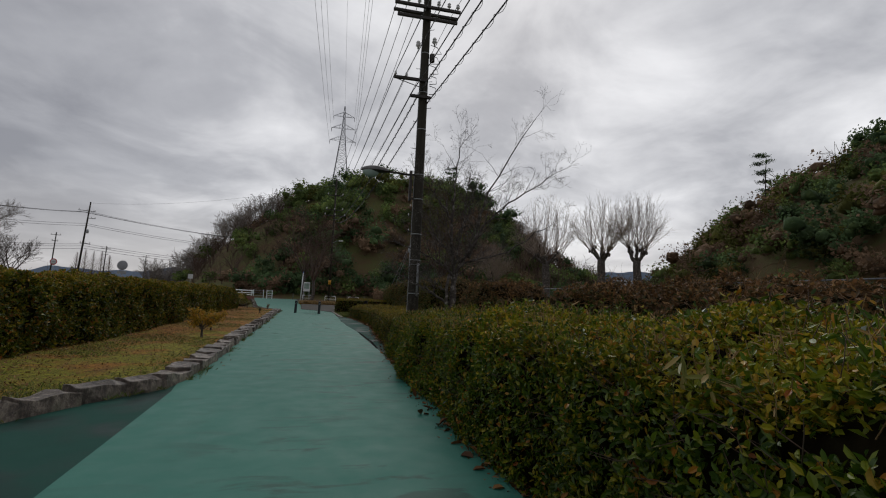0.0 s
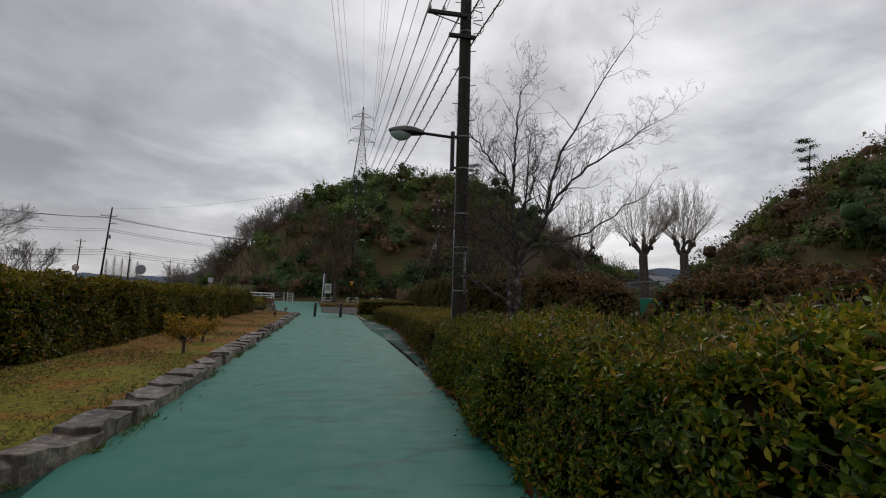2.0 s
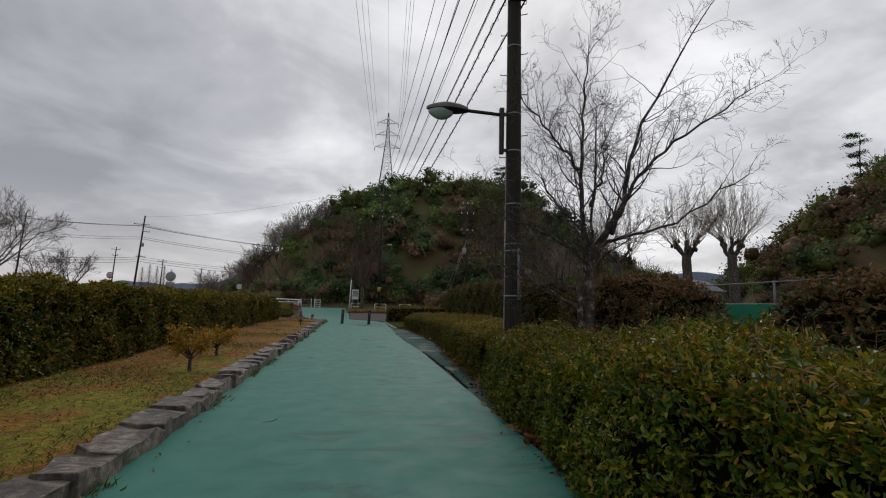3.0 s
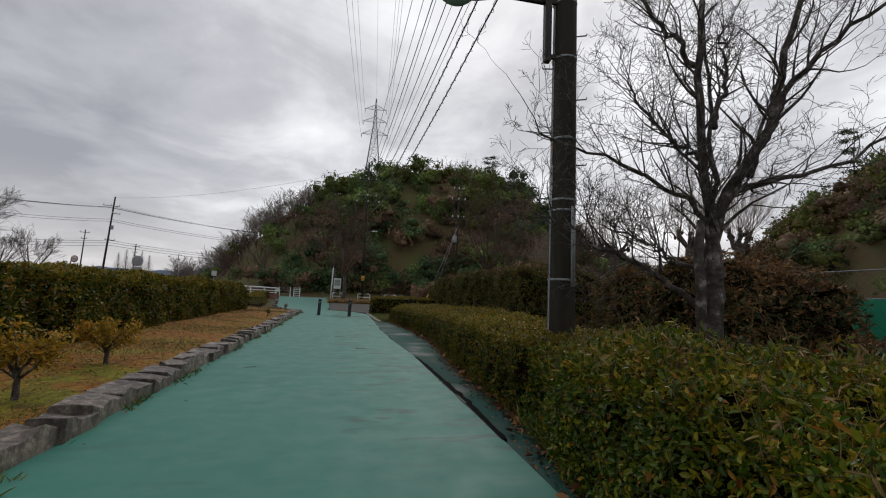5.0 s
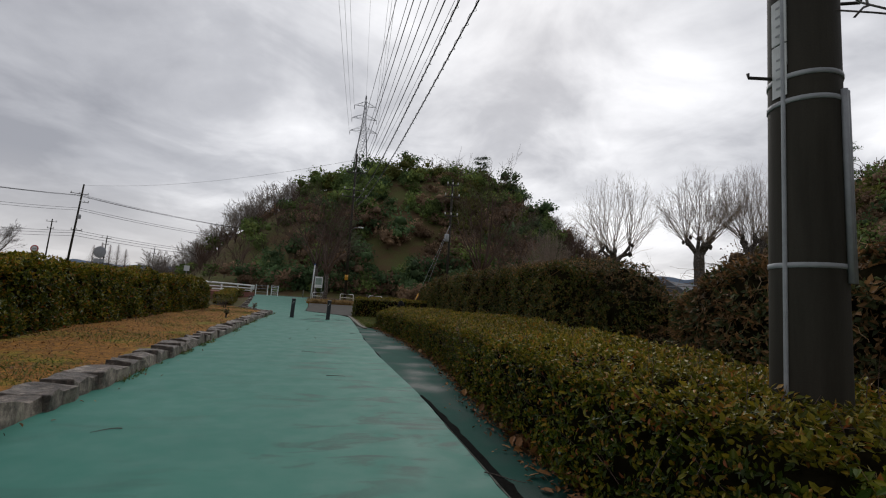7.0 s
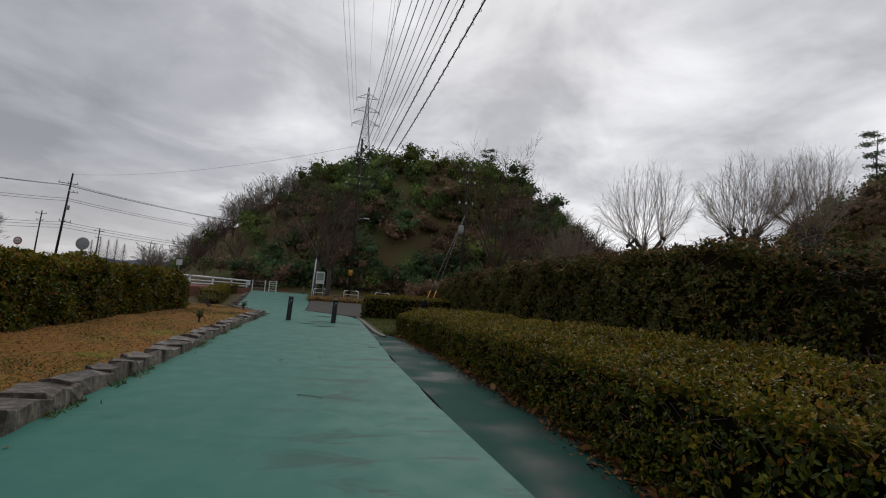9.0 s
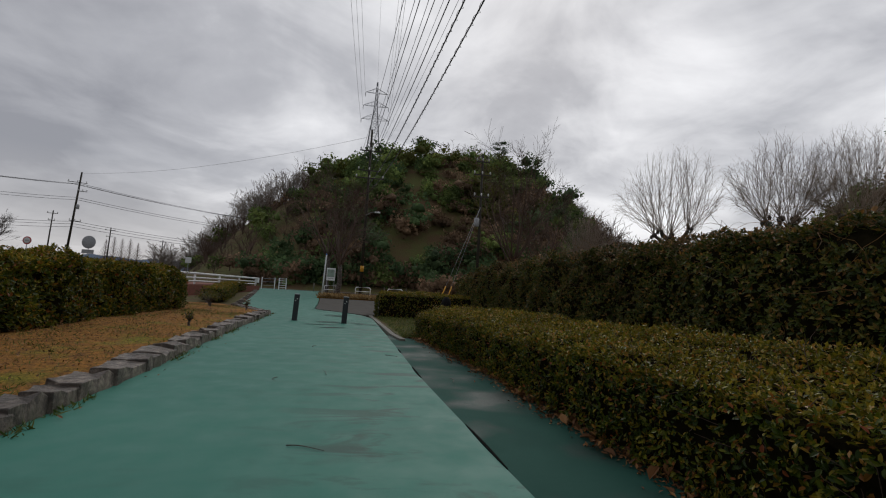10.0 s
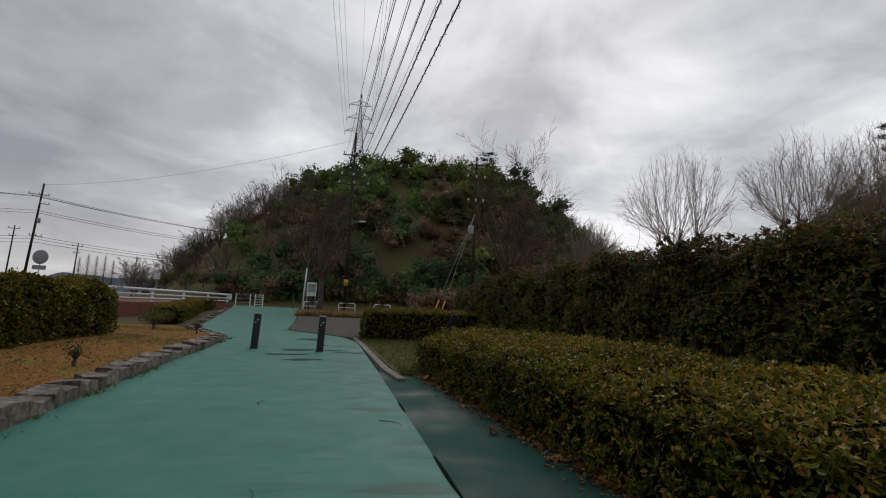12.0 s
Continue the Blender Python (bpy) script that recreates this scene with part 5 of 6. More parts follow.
part("arm", Tubes().add([(-0.27, -0.05, 5.28), (-0.65, -0.03, 5.31), (-1.0, 0.0, 5.34)], 0.036, 10).mesh("arm", M_DARKSTEEL), lamp)


def lamp_shell(z_scale, z_off, mat, length, width, name, top=True):
    n, m = 14, 10
    v = []
    for i_ in range(n + 1):
        t = i_ / n
        w = width * (math.sin(math.pi * min(1, 0.12 + t * 0.88)) ** 0.55) * (0.72 + 0.28 * math.sin(t * math.pi))
        h = z_scale * (math.sin(math.pi * (0.1 + 0.86 * t)) ** 0.6)
        for j in range(m + 1):
            a = math.pi * j / m
            v.append((-length * t, math.cos(a) * w, z_off + math.sin(a) * h * (1 if top else -1)))
    q = [[i_ * (m + 1) + j, i_ * (m + 1) + j + 1, (i_ + 1) * (m + 1) + j + 1, (i_ + 1) * (m + 1) + j] for i_ in range(n) for j in range(m)]
    me = mesh_from(name, v, q, mat=mat, smooth=True)
    return me


head = part("head", lamp_shell(0.16, 0, M_LAMPHEAD, 0.86, 0.18, "head"), lamp, "weathered lamp housing", (-0.98, 0, 5.33))
part("rim", lamp_shell(0.06, 0, M_DARKSTEEL, 0.86, 0.182, "rim", False), lamp, "", (-0.98, 0, 5.33))
part("bowl", lamp_shell(0.2, 0, M_GLASS, 0.5, 0.15, "bowl", False), lamp, "milky greenish glass bowl", (-1.3, 0, 5.31))


def wire(a, b, sag, radius, mat, label, n=40, coil=0.0, turns=0, group=""):
    a, b = np.array(a, float), np.array(b, float)
    t = np.linspace(0, 1, n)
    p = a + (b - a) * t[:, None]
    p[:, 2] -= 4 * sag * t * (1 - t)
    ob = thing("overhead_wire", label, "wire", group=group)
    part("cable", Tubes().add(p, radius, 4).mesh("cable", mat), ob)
    if coil:
        m = turns * 6
        s = np.linspace(0, 1, m)
        c_ = a + (b - a) * s[:, None]
        c_[:, 2] -= 4 * sag * s * (1 - s)
        ph = s * turns * 2 * math.pi
        c_[:, 0] += np.cos(ph) * coil
        c_[:, 2] += np.sin(ph) * coil - coil * 0.5
        part("spiral_wrap", Tubes().add(c_, 0.007, 3).mesh("spiral_wrap", mat), ob, "loose spiral wrap")
    return ob


px, py = POLE
fx, fy = FARPOLE
back = (8.6, -45.0)
SPAN = [
    (-1.0, 11.15, -0.9, 15.2, 1.3, 0.011), (-0.65, 11.15, -0.5, 15.2, 1.35, 0.011), (-0.3, 11.15, 0.2, 15.2, 1.3, 0.011),
    (0.35, 11.15, 0.5, 15.2, 1.25, 0.009), (0.7, 10.6, 0.8, 15.0, 1.3, 0.009),
    (-0.95, 8.6, -0.9, 12.6, 1.0, 0.013), (-0.6, 8.6, -0.5, 12.6, 1.05, 0.013), (-0.4, 7.95, -0.3, 12.2, 1.0, 0.016),
]
for x0, z0, x1, z1, sag, rad in SPAN:
    wire((px + x0, py - 0.18, z0), (fx + x1, fy, z1), sag, rad, M_WIRE, "black overhead cable between the utility poles", group="pole cables")
    wire((px + x0, py - 0.18, z0), (back[0] + x0, back[1], z0 + 0.4), sag, rad, M_WIRE, "black overhead cable above the path", group="pole cables")
for x0, z0, x1, z1, sag in ((-0.1, 8.1, 0.1, 12.0, 1.15), (0.16, 7.75, 0.4, 11.6, 1.2)):
    wire((px + x0, py - 0.18, z0), (fx + x1, fy, z1), sag, 0.02, M_WIRE, "thick black cable wrapped in loose spirals", coil=0.05, turns=90, group="pole cables")
    wire((px + x0, py - 0.18, z0), (back[0] + x0, back[1], z0 + 0.4), sag, 0.02, M_WIRE, "thick black cable wrapped in loose spirals", coil=0.05, turns=90, group="pole cables")


def far_pole(loc, height, arms, label, rad=0.16, tilt=0.0, boxes=()):
    ob = thing("utility_pole", label, "utility pole", loc)
    ob.rotation_euler = (0, tilt, 0)
    part("shaft", lathe("shaft", [(rad, -0.3), (rad * 0.62, height)], M_POLE, 12), ob)
    for z, half, x0 in arms:
        far_arm(ob, z, half, r=0.05, y=-0.14, x0=x0)
        for x in np.linspace(-half * 0.9, half * 0.9, 3):
            insulator(ob, x0 + x, -0.14, z + 0.05, 1.6)
    for z, x in boxes:
        part("transformer", lathe("transformer", [(0.2, z), (0.24, z + 0.05), (0.24, z + 0.7), (0.15, z + 0.78)], M_GALV, 12, (x, -0.1, 0)), ob, "grey transformer can")
    return ob


fp = far_pole((fx, fy, 0.4), 17.3, [(15.0, 1.1, 0.0), (12.9, 1.2, 0.0), (12.1, 1.5, 0.1)], "slim dark utility pole with three crossarms", 0.17)
part("marker", lathe("marker", [(0.19, 2.4), (0.19, 3.0)], M_YELLOW, 12), fp, "yellow warning sleeve")
part("lamp_arm", Tubes().add([(0, -0.1, 8.2), (0.5, -0.2, 8.5), (0.85, -0.3, 8.55)], 0.03, 6).mesh("lamp_arm", M_GALV), fp)
part("lamp_head", box("lamp_head", (0.6, 0.25, 0.14), M_WHITE, 0.04, (1.15, -0.35, 8.55)), fp, "pale lamp head")
t3 = far_pole((10.9, 58.5, 0.3), 13.5, [(12.8, 0.6, 0), (11.6, 0.8, 0), (9.6, 0.7, 0)], "slim utility pole with a transformer before the hill", 0.15, 0, [(6.9, -0.3)])
util = far_pole((-47.6, 103.0, 0.3), 17.2, [(15.4, 1.5, -0.3), (14.0, 0.7, 0.7), (9.0, 0.9, 0.4)], "tall roadside utility pole with a transformer", 0.2, radians(3.2), [(11.0, 0.4)])
for x, y, h, tl in ((-62.0, 122.0, 12.6, 0.03), (-54.0, 128.0, 10.5, 0.02), (-60.5, 170.0, 11.5, 0.02), (-52.0, 180.0, 9.5, 0.02), (-61.0, 92.0, 15.0, 0.04)):
    far_pole((x, y, 0.3), h, [(h - 0.6, 1.0, 0.0), (h - 2.0, 0.6, 0.0)], "distant roadside utility pole", 0.16, tl)
for dz, dx in ((15.5, -1.2), (15.5, 0.6), (15.4, 0.0), (13.2, 0.0), (12.8, 0.3), (9.2, 0.3), (8.8, 0.2), (8.3, 0.2)):
    wire((-47.0 + dx, 103.0, dz), (-6.0, 150.0, dz + 2.0), 1.6, 0.03, M_WIRE, "black overhead cable along the road", 20, group="roadside cables")
    wire((-47.0 + dx, 103.0, dz), (-72.0 + dx, 72.0, dz - 0.5), 1.3, 0.025, M_WIRE, "black overhead cable along the road", 20, group="roadside cables")
wire((-46.8, 103.0, 17.3), (fx, fy, 17.0), 1.2, 0.014, M_WIRE_THIN, "thin stay line across the road", 24)


def lattice_pylon(loc):
    """A steel lattice transmission tower."""
    ob = thing("transmission_pylon", "tall steel lattice transmission pylon on the hill", "pylon", loc)
    H = 42.0
    legs = Tubes()

    def half(z):
        return 4.0 - (4.0 - 0.75) * min(1, z / 30) if z < 30 else 0.75 - 0.6 * (z - 30) / 12

    zs = [-14, -7, 0, 5, 9.5, 13.5, 17, 20, 22.6, 25, 27.2, 29.3, 31.3, 33.3, 35.3, 37.3, 39.3, H]
    for sx in (-1, 1):
        for sy in (-1, 1):
            legs.add([(sx * half(z), sy * half(z), z) for z in zs], 0.13, 4)
    part("legs", legs.mesh("legs", M_PYLON, False), ob)
    br = Tubes()
    for a, b in zip(zs, zs[1:]):
        for k in range(4):
            c0 = [(-1, -1), (1, -1), (1, 1), (-1, 1)][k]
            c1 = [(-1, -1), (1, -1), (1, 1), (-1, 1)][(k + 1) % 4]
            br.add([(c0[0] * half(a), c0[1] * half(a), a), (c1[0] * half(b), c1[1] * half(b), b)], 0.065, 3)
            br.add([(c1[0] * half(a), c1[1] * half(a), a), (c0[0] * half(b), c0[1] * half(b), b)], 0.065, 3)
            br.add([(c0[0] * half(b), c0[1] * half(b), b), (c1[0] * half(b), c1[1] * half(b), b)], 0.06, 3)
    part("bracing", br.mesh("bracing", M_PYLON, False), ob, kind="stuff")
    for z, w in ((37.3, 4.5), (31.8, 5.1), (26.2, 5.5)):
        arm = Tubes()
        for s in (-1, 1):
            for sy in (-1, 1):
                arm.add([(s * half(z), sy * half(z), z), (s * w, 0, z)], 0.08, 3)
                arm.add([(s * half(z + 2), sy * half(z + 2), z + 2), (s * w, 0, z)], 0.07, 3)
            for f in (0.35, 0.65):
                arm.add([(s * w * f, -half(z) * (1 - f), z), (s * w * f, 0, z + 2 * (1 - f))], 0.05, 3)
            arm.add([(s * w, 0, z), (s * w, 0, z - 1.8)], 0.1, 5)
        part("crossarm", arm.mesh("crossarm", M_PYLON, False), ob)
    return ob


PY = (-0.4, 205.0, 43.0)
lattice_pylon(PY)
for z, w in ((37.3, 4.5), (31.8, 5.1), (26.2, 5.5)):
    for s in (-1, 1):
        wire((PY[0] + s * w, PY[1], PY[2] + z - 1.8), (-1.5 + s * w * 1.05, -190.0, PY[2] + z + 2), 11.0, 0.035, M_WIRE_THIN, "thin high-voltage line overhead", 50, group="high-voltage lines")
wire((PY[0], PY[1], PY[2] + 42), (-1.5, -190, PY[2] + 44), 9.0, 0.025, M_WIRE_THIN, "thin earth line above the pylon", 50, group="high-voltage lines")


# ---------------------------------------------------------------- bollards, barriers, signs
def bollard(x, y, lean):
    z = float(rise(y))
    ob = thing("bollard", "black square-section bollard with a reflector plate", "bollard", (x, y, z), group="pair of bollards across the path", turn=0.15)
    ob.rotation_euler = (0, lean, 0.1)
    part("post", box("post", (0.17, 0.17, 0.9), M_BLACK, 0.018, (0, 0, 0.42)), ob)
    part("cap", box("cap", (0.175, 0.175, 0.025), M_GALV, 0.006, (0, 0, 0.875)), ob, "worn grey cap")
    part("reflector", box("reflector", (0.035, 0.006, 0.03), M_REFLECT, 0.002, (0.02, -0.088, 0.72)), ob)
    part("reflector", box("reflector", (0.03, 0.006, 0.022), M_REFLECT, 0.002, (-0.03, -0.088, 0.66)), ob)
    part("base_ring", box("base_ring", (0.21, 0.21, 0.012), M_BLACK, 0.004, (0, 0, 0.006)), ob)


bollard(-0.9, 34.5, 0.035)
bollard(0.74, 34.15, 0.025)


def hoop_barrier(x, y, w=1.35):
    ob = thing("hoop_barrier", "white tubular steel hoop barrier with a middle rail", "barrier", (x, y, float(rise(y)) + 0.12), group="hoop barriers at the planter")
    r_ = 0.12
    pts = [(-w / 2, 0, -0.2), (-w / 2, 0, 0.62), (-w / 2 + 0.04, 0, 0.72), (-w / 2 + r_, 0, 0.75), (w / 2 - r_, 0, 0.75), (w / 2 - 0.04, 0, 0.72), (w / 2, 0, 0.62), (w / 2, 0, -0.2)]
    part("hoop", Tubes().add(pts, 0.04, 8).mesh("hoop", M_WHITE), ob)
    part("rail", Tubes().add([(-w / 2, 0, 0.38), (w / 2, 0, 0.38)], 0.028, 8).mesh("rail", M_WHITE), ob)


for x in (-1.75, 1.05, 4.0):
    hoop_barrier(x, 62.0)

sign = thing("banner_pole", "white pole with a blue cap beside a park map board", "sign post", (-3.0, 66.5, float(rise(66.5))))
part("pole", Tubes().add([(0, 0, -0.2), (0.08, 0, 2.0), (0.15, 0, 3.85)], 0.07, 10).mesh("pole", M_WHITE), sign)
part("cap", lathe("cap", [(0.075, 3.85), (0.06, 3.98), (0.02, 4.02)], M_BLUE, 10, (0.15, 0, 0)), sign, "blue cap")
board = thing("map_board", "park map board with a pale frame on two posts", "sign board", (-2.25, 66.2, float(rise(66.2))))
part("panel", box("panel", (0.85, 0.06, 1.25), M_WHITE, 0.01, (0, 0, 1.95)), board)
part("map_print", box("map_print", (0.7, 0.01, 0.75), M_SIGNGREEN, 0, (0, -0.036, 2.05)), board, "faded green map")
part("print_line", box("print_line", (0.55, 0.008, 0.05), M_INK, 0, (0, -0.036, 1.52)), board)
for x in (-0.36, 0.36):
    part("post", Tubes().add([(x, 0.03, -0.2), (x, 0.03, 2.5)], 0.035, 8).mesh("post", M_GALV), board)

gate = thing("white_gate", "white railing gate at the end of the path", "gate", (-8.0, 71.5, float(rise(71.5))))
for x in (-1.9, -0.55, -0.1, 0.65):
    part("post", box("post", (0.09, 0.09, 1.35), M_WHITE, 0.012, (x, 0, 0.6)), gate)
for z in (0.25, 0.5, 0.75, 1.0, 1.2):
    part("rail", box("rail", (0.75, 0.04, 0.055), M_WHITE, 0.008, (0.275, 0, z)), gate)
for z in (0.4, 0.8, 1.15):
    part("rail", box("rail", (1.35, 0.035, 0.04), M_GALV, 0.008, (-1.22, 0.02, z)), gate, "grey tubular rail")
for x in (-4.6, -2.2, 3.4, 6.0):
    ob = thing("low_post", "pale low marker post at the roadside", "post", (x, 73.5, float(rise(73.5))))
    part("post", lathe("post", [(0.06, -0.1), (0.06, 0.9), (0.04, 0.95)], M_CONC, 10), ob)

# guardrail along the road
gr = thing("guardrail", "white steel guardrail with twin beams along the road", "guardrail")
A, B = np.array([-11.3, 45.0]), np.array([-9.05, 64.8])
for k in range(6):
    p = A + (B - A) * k / 5
    part("post", Tubes().add([(p[0], p[1], 0.0), (p[0], p[1], 1.62 - 0.02 * k)], 0.07, 10).mesh("post", M_WHITE), gr)
for z0, z1, rad in ((1.52, 1.48, 0.075), (1.24, 1.18, 0.055), (1.0, 0.95, 0.055)):
    part("beam", Tubes().add([(A[0] + 0.1, A[1], z0), (B[0] + 0.1, B[1], z1)], rad, 10).mesh("beam", M_WHITE), gr)
part("end_sleeve", box("end_sleeve", (0.3, 0.6, 0.5), M_WHITE, 0.06, (B[0] + 0.08, B[1] + 0.2, 1.3)), gr)
tagged(part("embankment", strip("embankment", np.arange(42.5, 66, 1.5), np.full(16, -14.5), np.interp(np.arange(42.5, 66, 1.5), [42.5, 66], [-10.6, -8.6]), np.full(16, 0.78), 0.8, M_RED, 4, 0.02)), "bare reddish soil bank under the guardrail", "bank", kind="structure")


def road_sign(x, y, z, round_, label):
    ob = thing("road_sign", label, "road sign", (x, y, float(rise(y))))
    part("pole", Tubes().add([(0, 0.04, -0.2), (0, 0.04, z + 0.3)], 0.04, 8).mesh("pole", M_GALV), ob)
    if round_:
        m4 = Matrix.Rotation(radians(90), 4, "X")
        me = lathe("disc", [(0.62, -0.015), (0.65, 0), (0.62, 0.015)], M_GALV, 24)
        me.transform(Matrix.Translation((0, 0, z)) @ m4)
        part("disc", me, ob, "plain grey back of a round sign")
        part("plate", box("plate", (1.1, 0.03, 0.4), M_GALV, 0.01, (0, 0, z - 0.95)), ob)
    else:
        part("plate", box("plate", (0.75, 0.03, 0.75), M_PLATE, 0.02, (0, 0, z)), ob)


road_sign(-26.5, 70.0, 3.7, True, "back of a round grey road sign with a sub-plate")
red = thing("road_sign", "round white road sign with a red ring", "road sign", (-44.9, 90.0, 0.4))
part("pole", Tubes().add([(0, 0.04, -0.2), (0, 0.04, 5.0)], 0.05, 8).mesh("pole", M_GALV), red)
for rad_, off_, mat_, nm in ((0.55, 0.0, M_REDPAINT, "ring"), (0.4, -0.03, M_PLATE, "face")):
    me = lathe(nm, [(rad_ - 0.02, -0.012), (rad_, 0), (rad_ - 0.02, 0.012)], mat_, 24)
    me.transform(Matrix.Translation((0, off_, 4.5)) @ Matrix.Rotation(radians(90), 4, "X"))
    part(nm, me, red)
part("print_line", box("print_line", (0.5, 0.01, 0.15), M_INK, 0, (0, -0.05, 4.5)), red)
road_sign(-22.0, 84.0, 3.0, False, "pale square road sign on a grey post")
road_sign(-20.0, 95.0, 2.6, False, "pale square road sign on a grey post")

# guy wires with yellow guards
for x, y in ((7.2, 56.0), (7.9, 56.6)):
    ob = thing("guy_wire", "steel guy wire with a yellow guard at its foot", "guy wire", group="guy wires of the transformer pole")
    a, b = np.array([x, y, float(rise(y))]), np.array([10.9, 58.4, 9.0])
    part("strand", Tubes().add([a, b], 0.014, 4).mesh("strand", M_GALV), ob)
    part("guard", Tubes().add([a, a + (b - a) * 0.17], 0.05, 8).mesh("guard", M_YELLOW), ob, "yellow plastic guard")

# planter with dry grass
tagged(part("planter_bed", strip("planter_bed", np.arange(55.0, 63.1, 0.5), np.full(17, -2.3), np.full(17, 5.2), np.full(17, 0.36), 0.3, M_VERGE, 10, 0.04)), "raised bed of dry grass before the barriers", "planter", kind="structure")


def blades(name, P, size, mat, label, category, seed, lean=0.5, aspect=0.12):
    r = np.random.default_rng(seed)
    N = np.stack([r.normal(size=len(P)), r.normal(size=len(P)), np.full(len(P), 0.1)], -1)
    d = np.stack([r.normal(size=len(P)) * lean, r.normal(size=len(P)) * lean, np.ones(len(P))], -1)
    d /= np.linalg.norm(d, axis=1)[:, None]
    side = np.cross(d, N)
    side /= np.linalg.norm(side, axis=1)[:, None] + 1e-9
    L = (size * r.uniform(0.5, 1.3, len(P)))[:, None]
    w = L * aspect * 0.5
    bend = np.stack([r.normal(size=len(P)), r.normal(size=len(P)), np.zeros(len(P))], -1) * 0.25
    pts = [P - side * w, P + side * w, P + d * L * 0.6 + side * w * 0.8 + bend * L * 0.3, P + d * L + bend * L, P + d * L * 0.6 - side * w * 0.8 + bend * L * 0.3]
    v = np.stack(pts, 1).reshape(-1, 3)
    b = np.arange(len(P))[:, None] * 5
    return tagged(part(name, mesh_from(name, v, b + np.array([[0, 1, 2, 4]]), b + np.array([[4, 2, 3]]), mat=mat)), label, category, kind="stuff")


r_ = np.random.default_rng(77)
n = 5000
P = np.stack([r_.uniform(-2.3, 5.2, n), 54.9 + 8 * r_.uniform(0, 1, n) ** 2, np.full(n, 0.3)], -1)
blades("dry_grass", P, np.full(n, 0.35), M_STRAW, "dry straw-coloured grass in the planter bed", "grass", 78, 0.7)
# weeds at the foot of the stone kerb
n = 2600
y_ = r_.uniform(4.5, 37.5, n)
clump = smooth_noise(y_[:, None], 1.7, 9) + 0.5 * smooth_noise(y_[:, None], 5.1, 10)
y_ = y_[clump > 0.15]
P = np.stack([np.interp(y_, [p[1] for p in KERB], [p[0] for p in KERB]) + np.abs(r_.normal(size=len(y_))) * 0.06 + 0.01, y_, np.zeros(len(y_))], -1)
blades("weeds", P, np.full(len(P), 0.07), M_GRASS, "small green weeds along the kerb's foot", "weeds", 79, 0.9, 0.16)
# moss and grass tufts on the verge
n = 40000
y_ = 5 + 35 * r_.uniform(0, 1, n) ** 1.5
x_ = np.interp(y_, [p[1] for p in KERB] + [42], [p[0] for p in KERB] + [-5]) - 0.3 - r_.uniform(0, 1, n) * 2.6
ok = smooth_noise(np.stack([x_, y_], -1), 1.1, 12) + r_.normal(size=n) * 0.3 > 0.1
P = np.stack([x_[ok], y_[ok], 0.085 + 0 * y_[ok]], -1)
blades("verge_grass", P, np.full(len(P), 0.055), M_GRASS, "short sparse grass on the verge", "grass", 80, 1.0, 0.16)
n = 15000
y_ = 5 + 36 * r_.uniform(0, 1, n) ** 1.4
x_ = np.interp(y_, [p[1] for p in KERB] + [42], [p[0] for p in KERB] + [-5]) - 0.35 - r_.uniform(0, 1, n) ** 0.7 * 3.4
P = np.stack([x_, y_, np.full(n, 0.115)], -1)
tagged(part("leaf_litter", leaf_mesh("leaf_litter", P, np.tile([0, 0, 1.0], (n, 1)), np.full(n, 0.04), M_FALLEN, 0.5, 0.35, False, 81)), "brown fallen leaves and needles on the verge", "leaf litter", kind="stuff")
# leaf litter under the near hedge
n = 9000
y_ = r_.uniform(0.5, 31, n)
hx = np.interp(y_, [a[1] for a in near_rows], [a[0] for a in near_rows])
P = np.stack([hx + 0.12 - np.abs(r_.normal(size=n)) * 0.14, y_, np.full(n, -0.016)], -1)
tagged(part("leaf_litter", leaf_mesh("leaf_litter", P, np.tile([0, 0, 1.0], (n, 1)), np.full(n, 0.05), M_FALLEN, 0.5, 0.5, False, 82)), "wet brown leaves gathered under the hedge", "leaf litter", kind="stuff")
n = 700
y_ = r_.uniform(2, 31, n)
hx = np.interp(y_, [a[1] for a in near_rows], [a[0] for a in near_rows])
P = np.stack([hx + 0.1 - np.abs(r_.normal(size=n)) * 0.12, y_, np.full(n, -0.005)], -1)
tagged(part("leaf_litter", leaf_mesh("leaf_litter", P, np.tile([0, 0, 1.0], (n, 1)), np.full(n, 0.11), M_FALLEN, 0.6, 0.6, True, 84)), "large curled russet leaves under the hedge", "leaf litter", kind="stuff")
# grass between the path edging and the far end of the hedge
n = 7000
y_ = r_.uniform(30.5, 38.6, n)
xl = np.interp(y_, [30.5, 38.7], [2.32, 1.75])
P = np.stack([xl + 0.1 + r_.uniform(0, 1, n) * np.interp(y_, [30.5, 32, 38.6], [0.3, 2.5, 2.2]), y_, np.full(n, 0.0)], -1)
blades("grass", P, np.full(n, 0.09), M_GRASS, "short green grass beside the concrete edging", "grass", 83, 0.8, 0.12)
tagged(part("lawn", strip("lawn", np.arange(30.5, 39.1, 0.5), np.interp(np.arange(30.5, 39.1, 0.5), [30.5, 39], [2.38, 1.72]), np.full(18, 6.0), np.full(18, 0.0), 0.1, M_GROUND, 6, 0.01)), "small grass patch beside the path", "lawn", kind="structure")
ys = np.arange(29.8, 39.4, 0.4)
tagged(part("edging", strip("edging", ys, np.interp(ys, [29.8, 31, 39.4], [2.30, 2.12, 1.55]), np.interp(ys, [29.8, 31, 39.4], [2.44, 2.26, 1.69]), np.full(len(ys), 0.03), 0.15, M_CONC, 3, 0.006)), "worn concrete edging stones along the path", "edging", kind="structure")

n = 1500
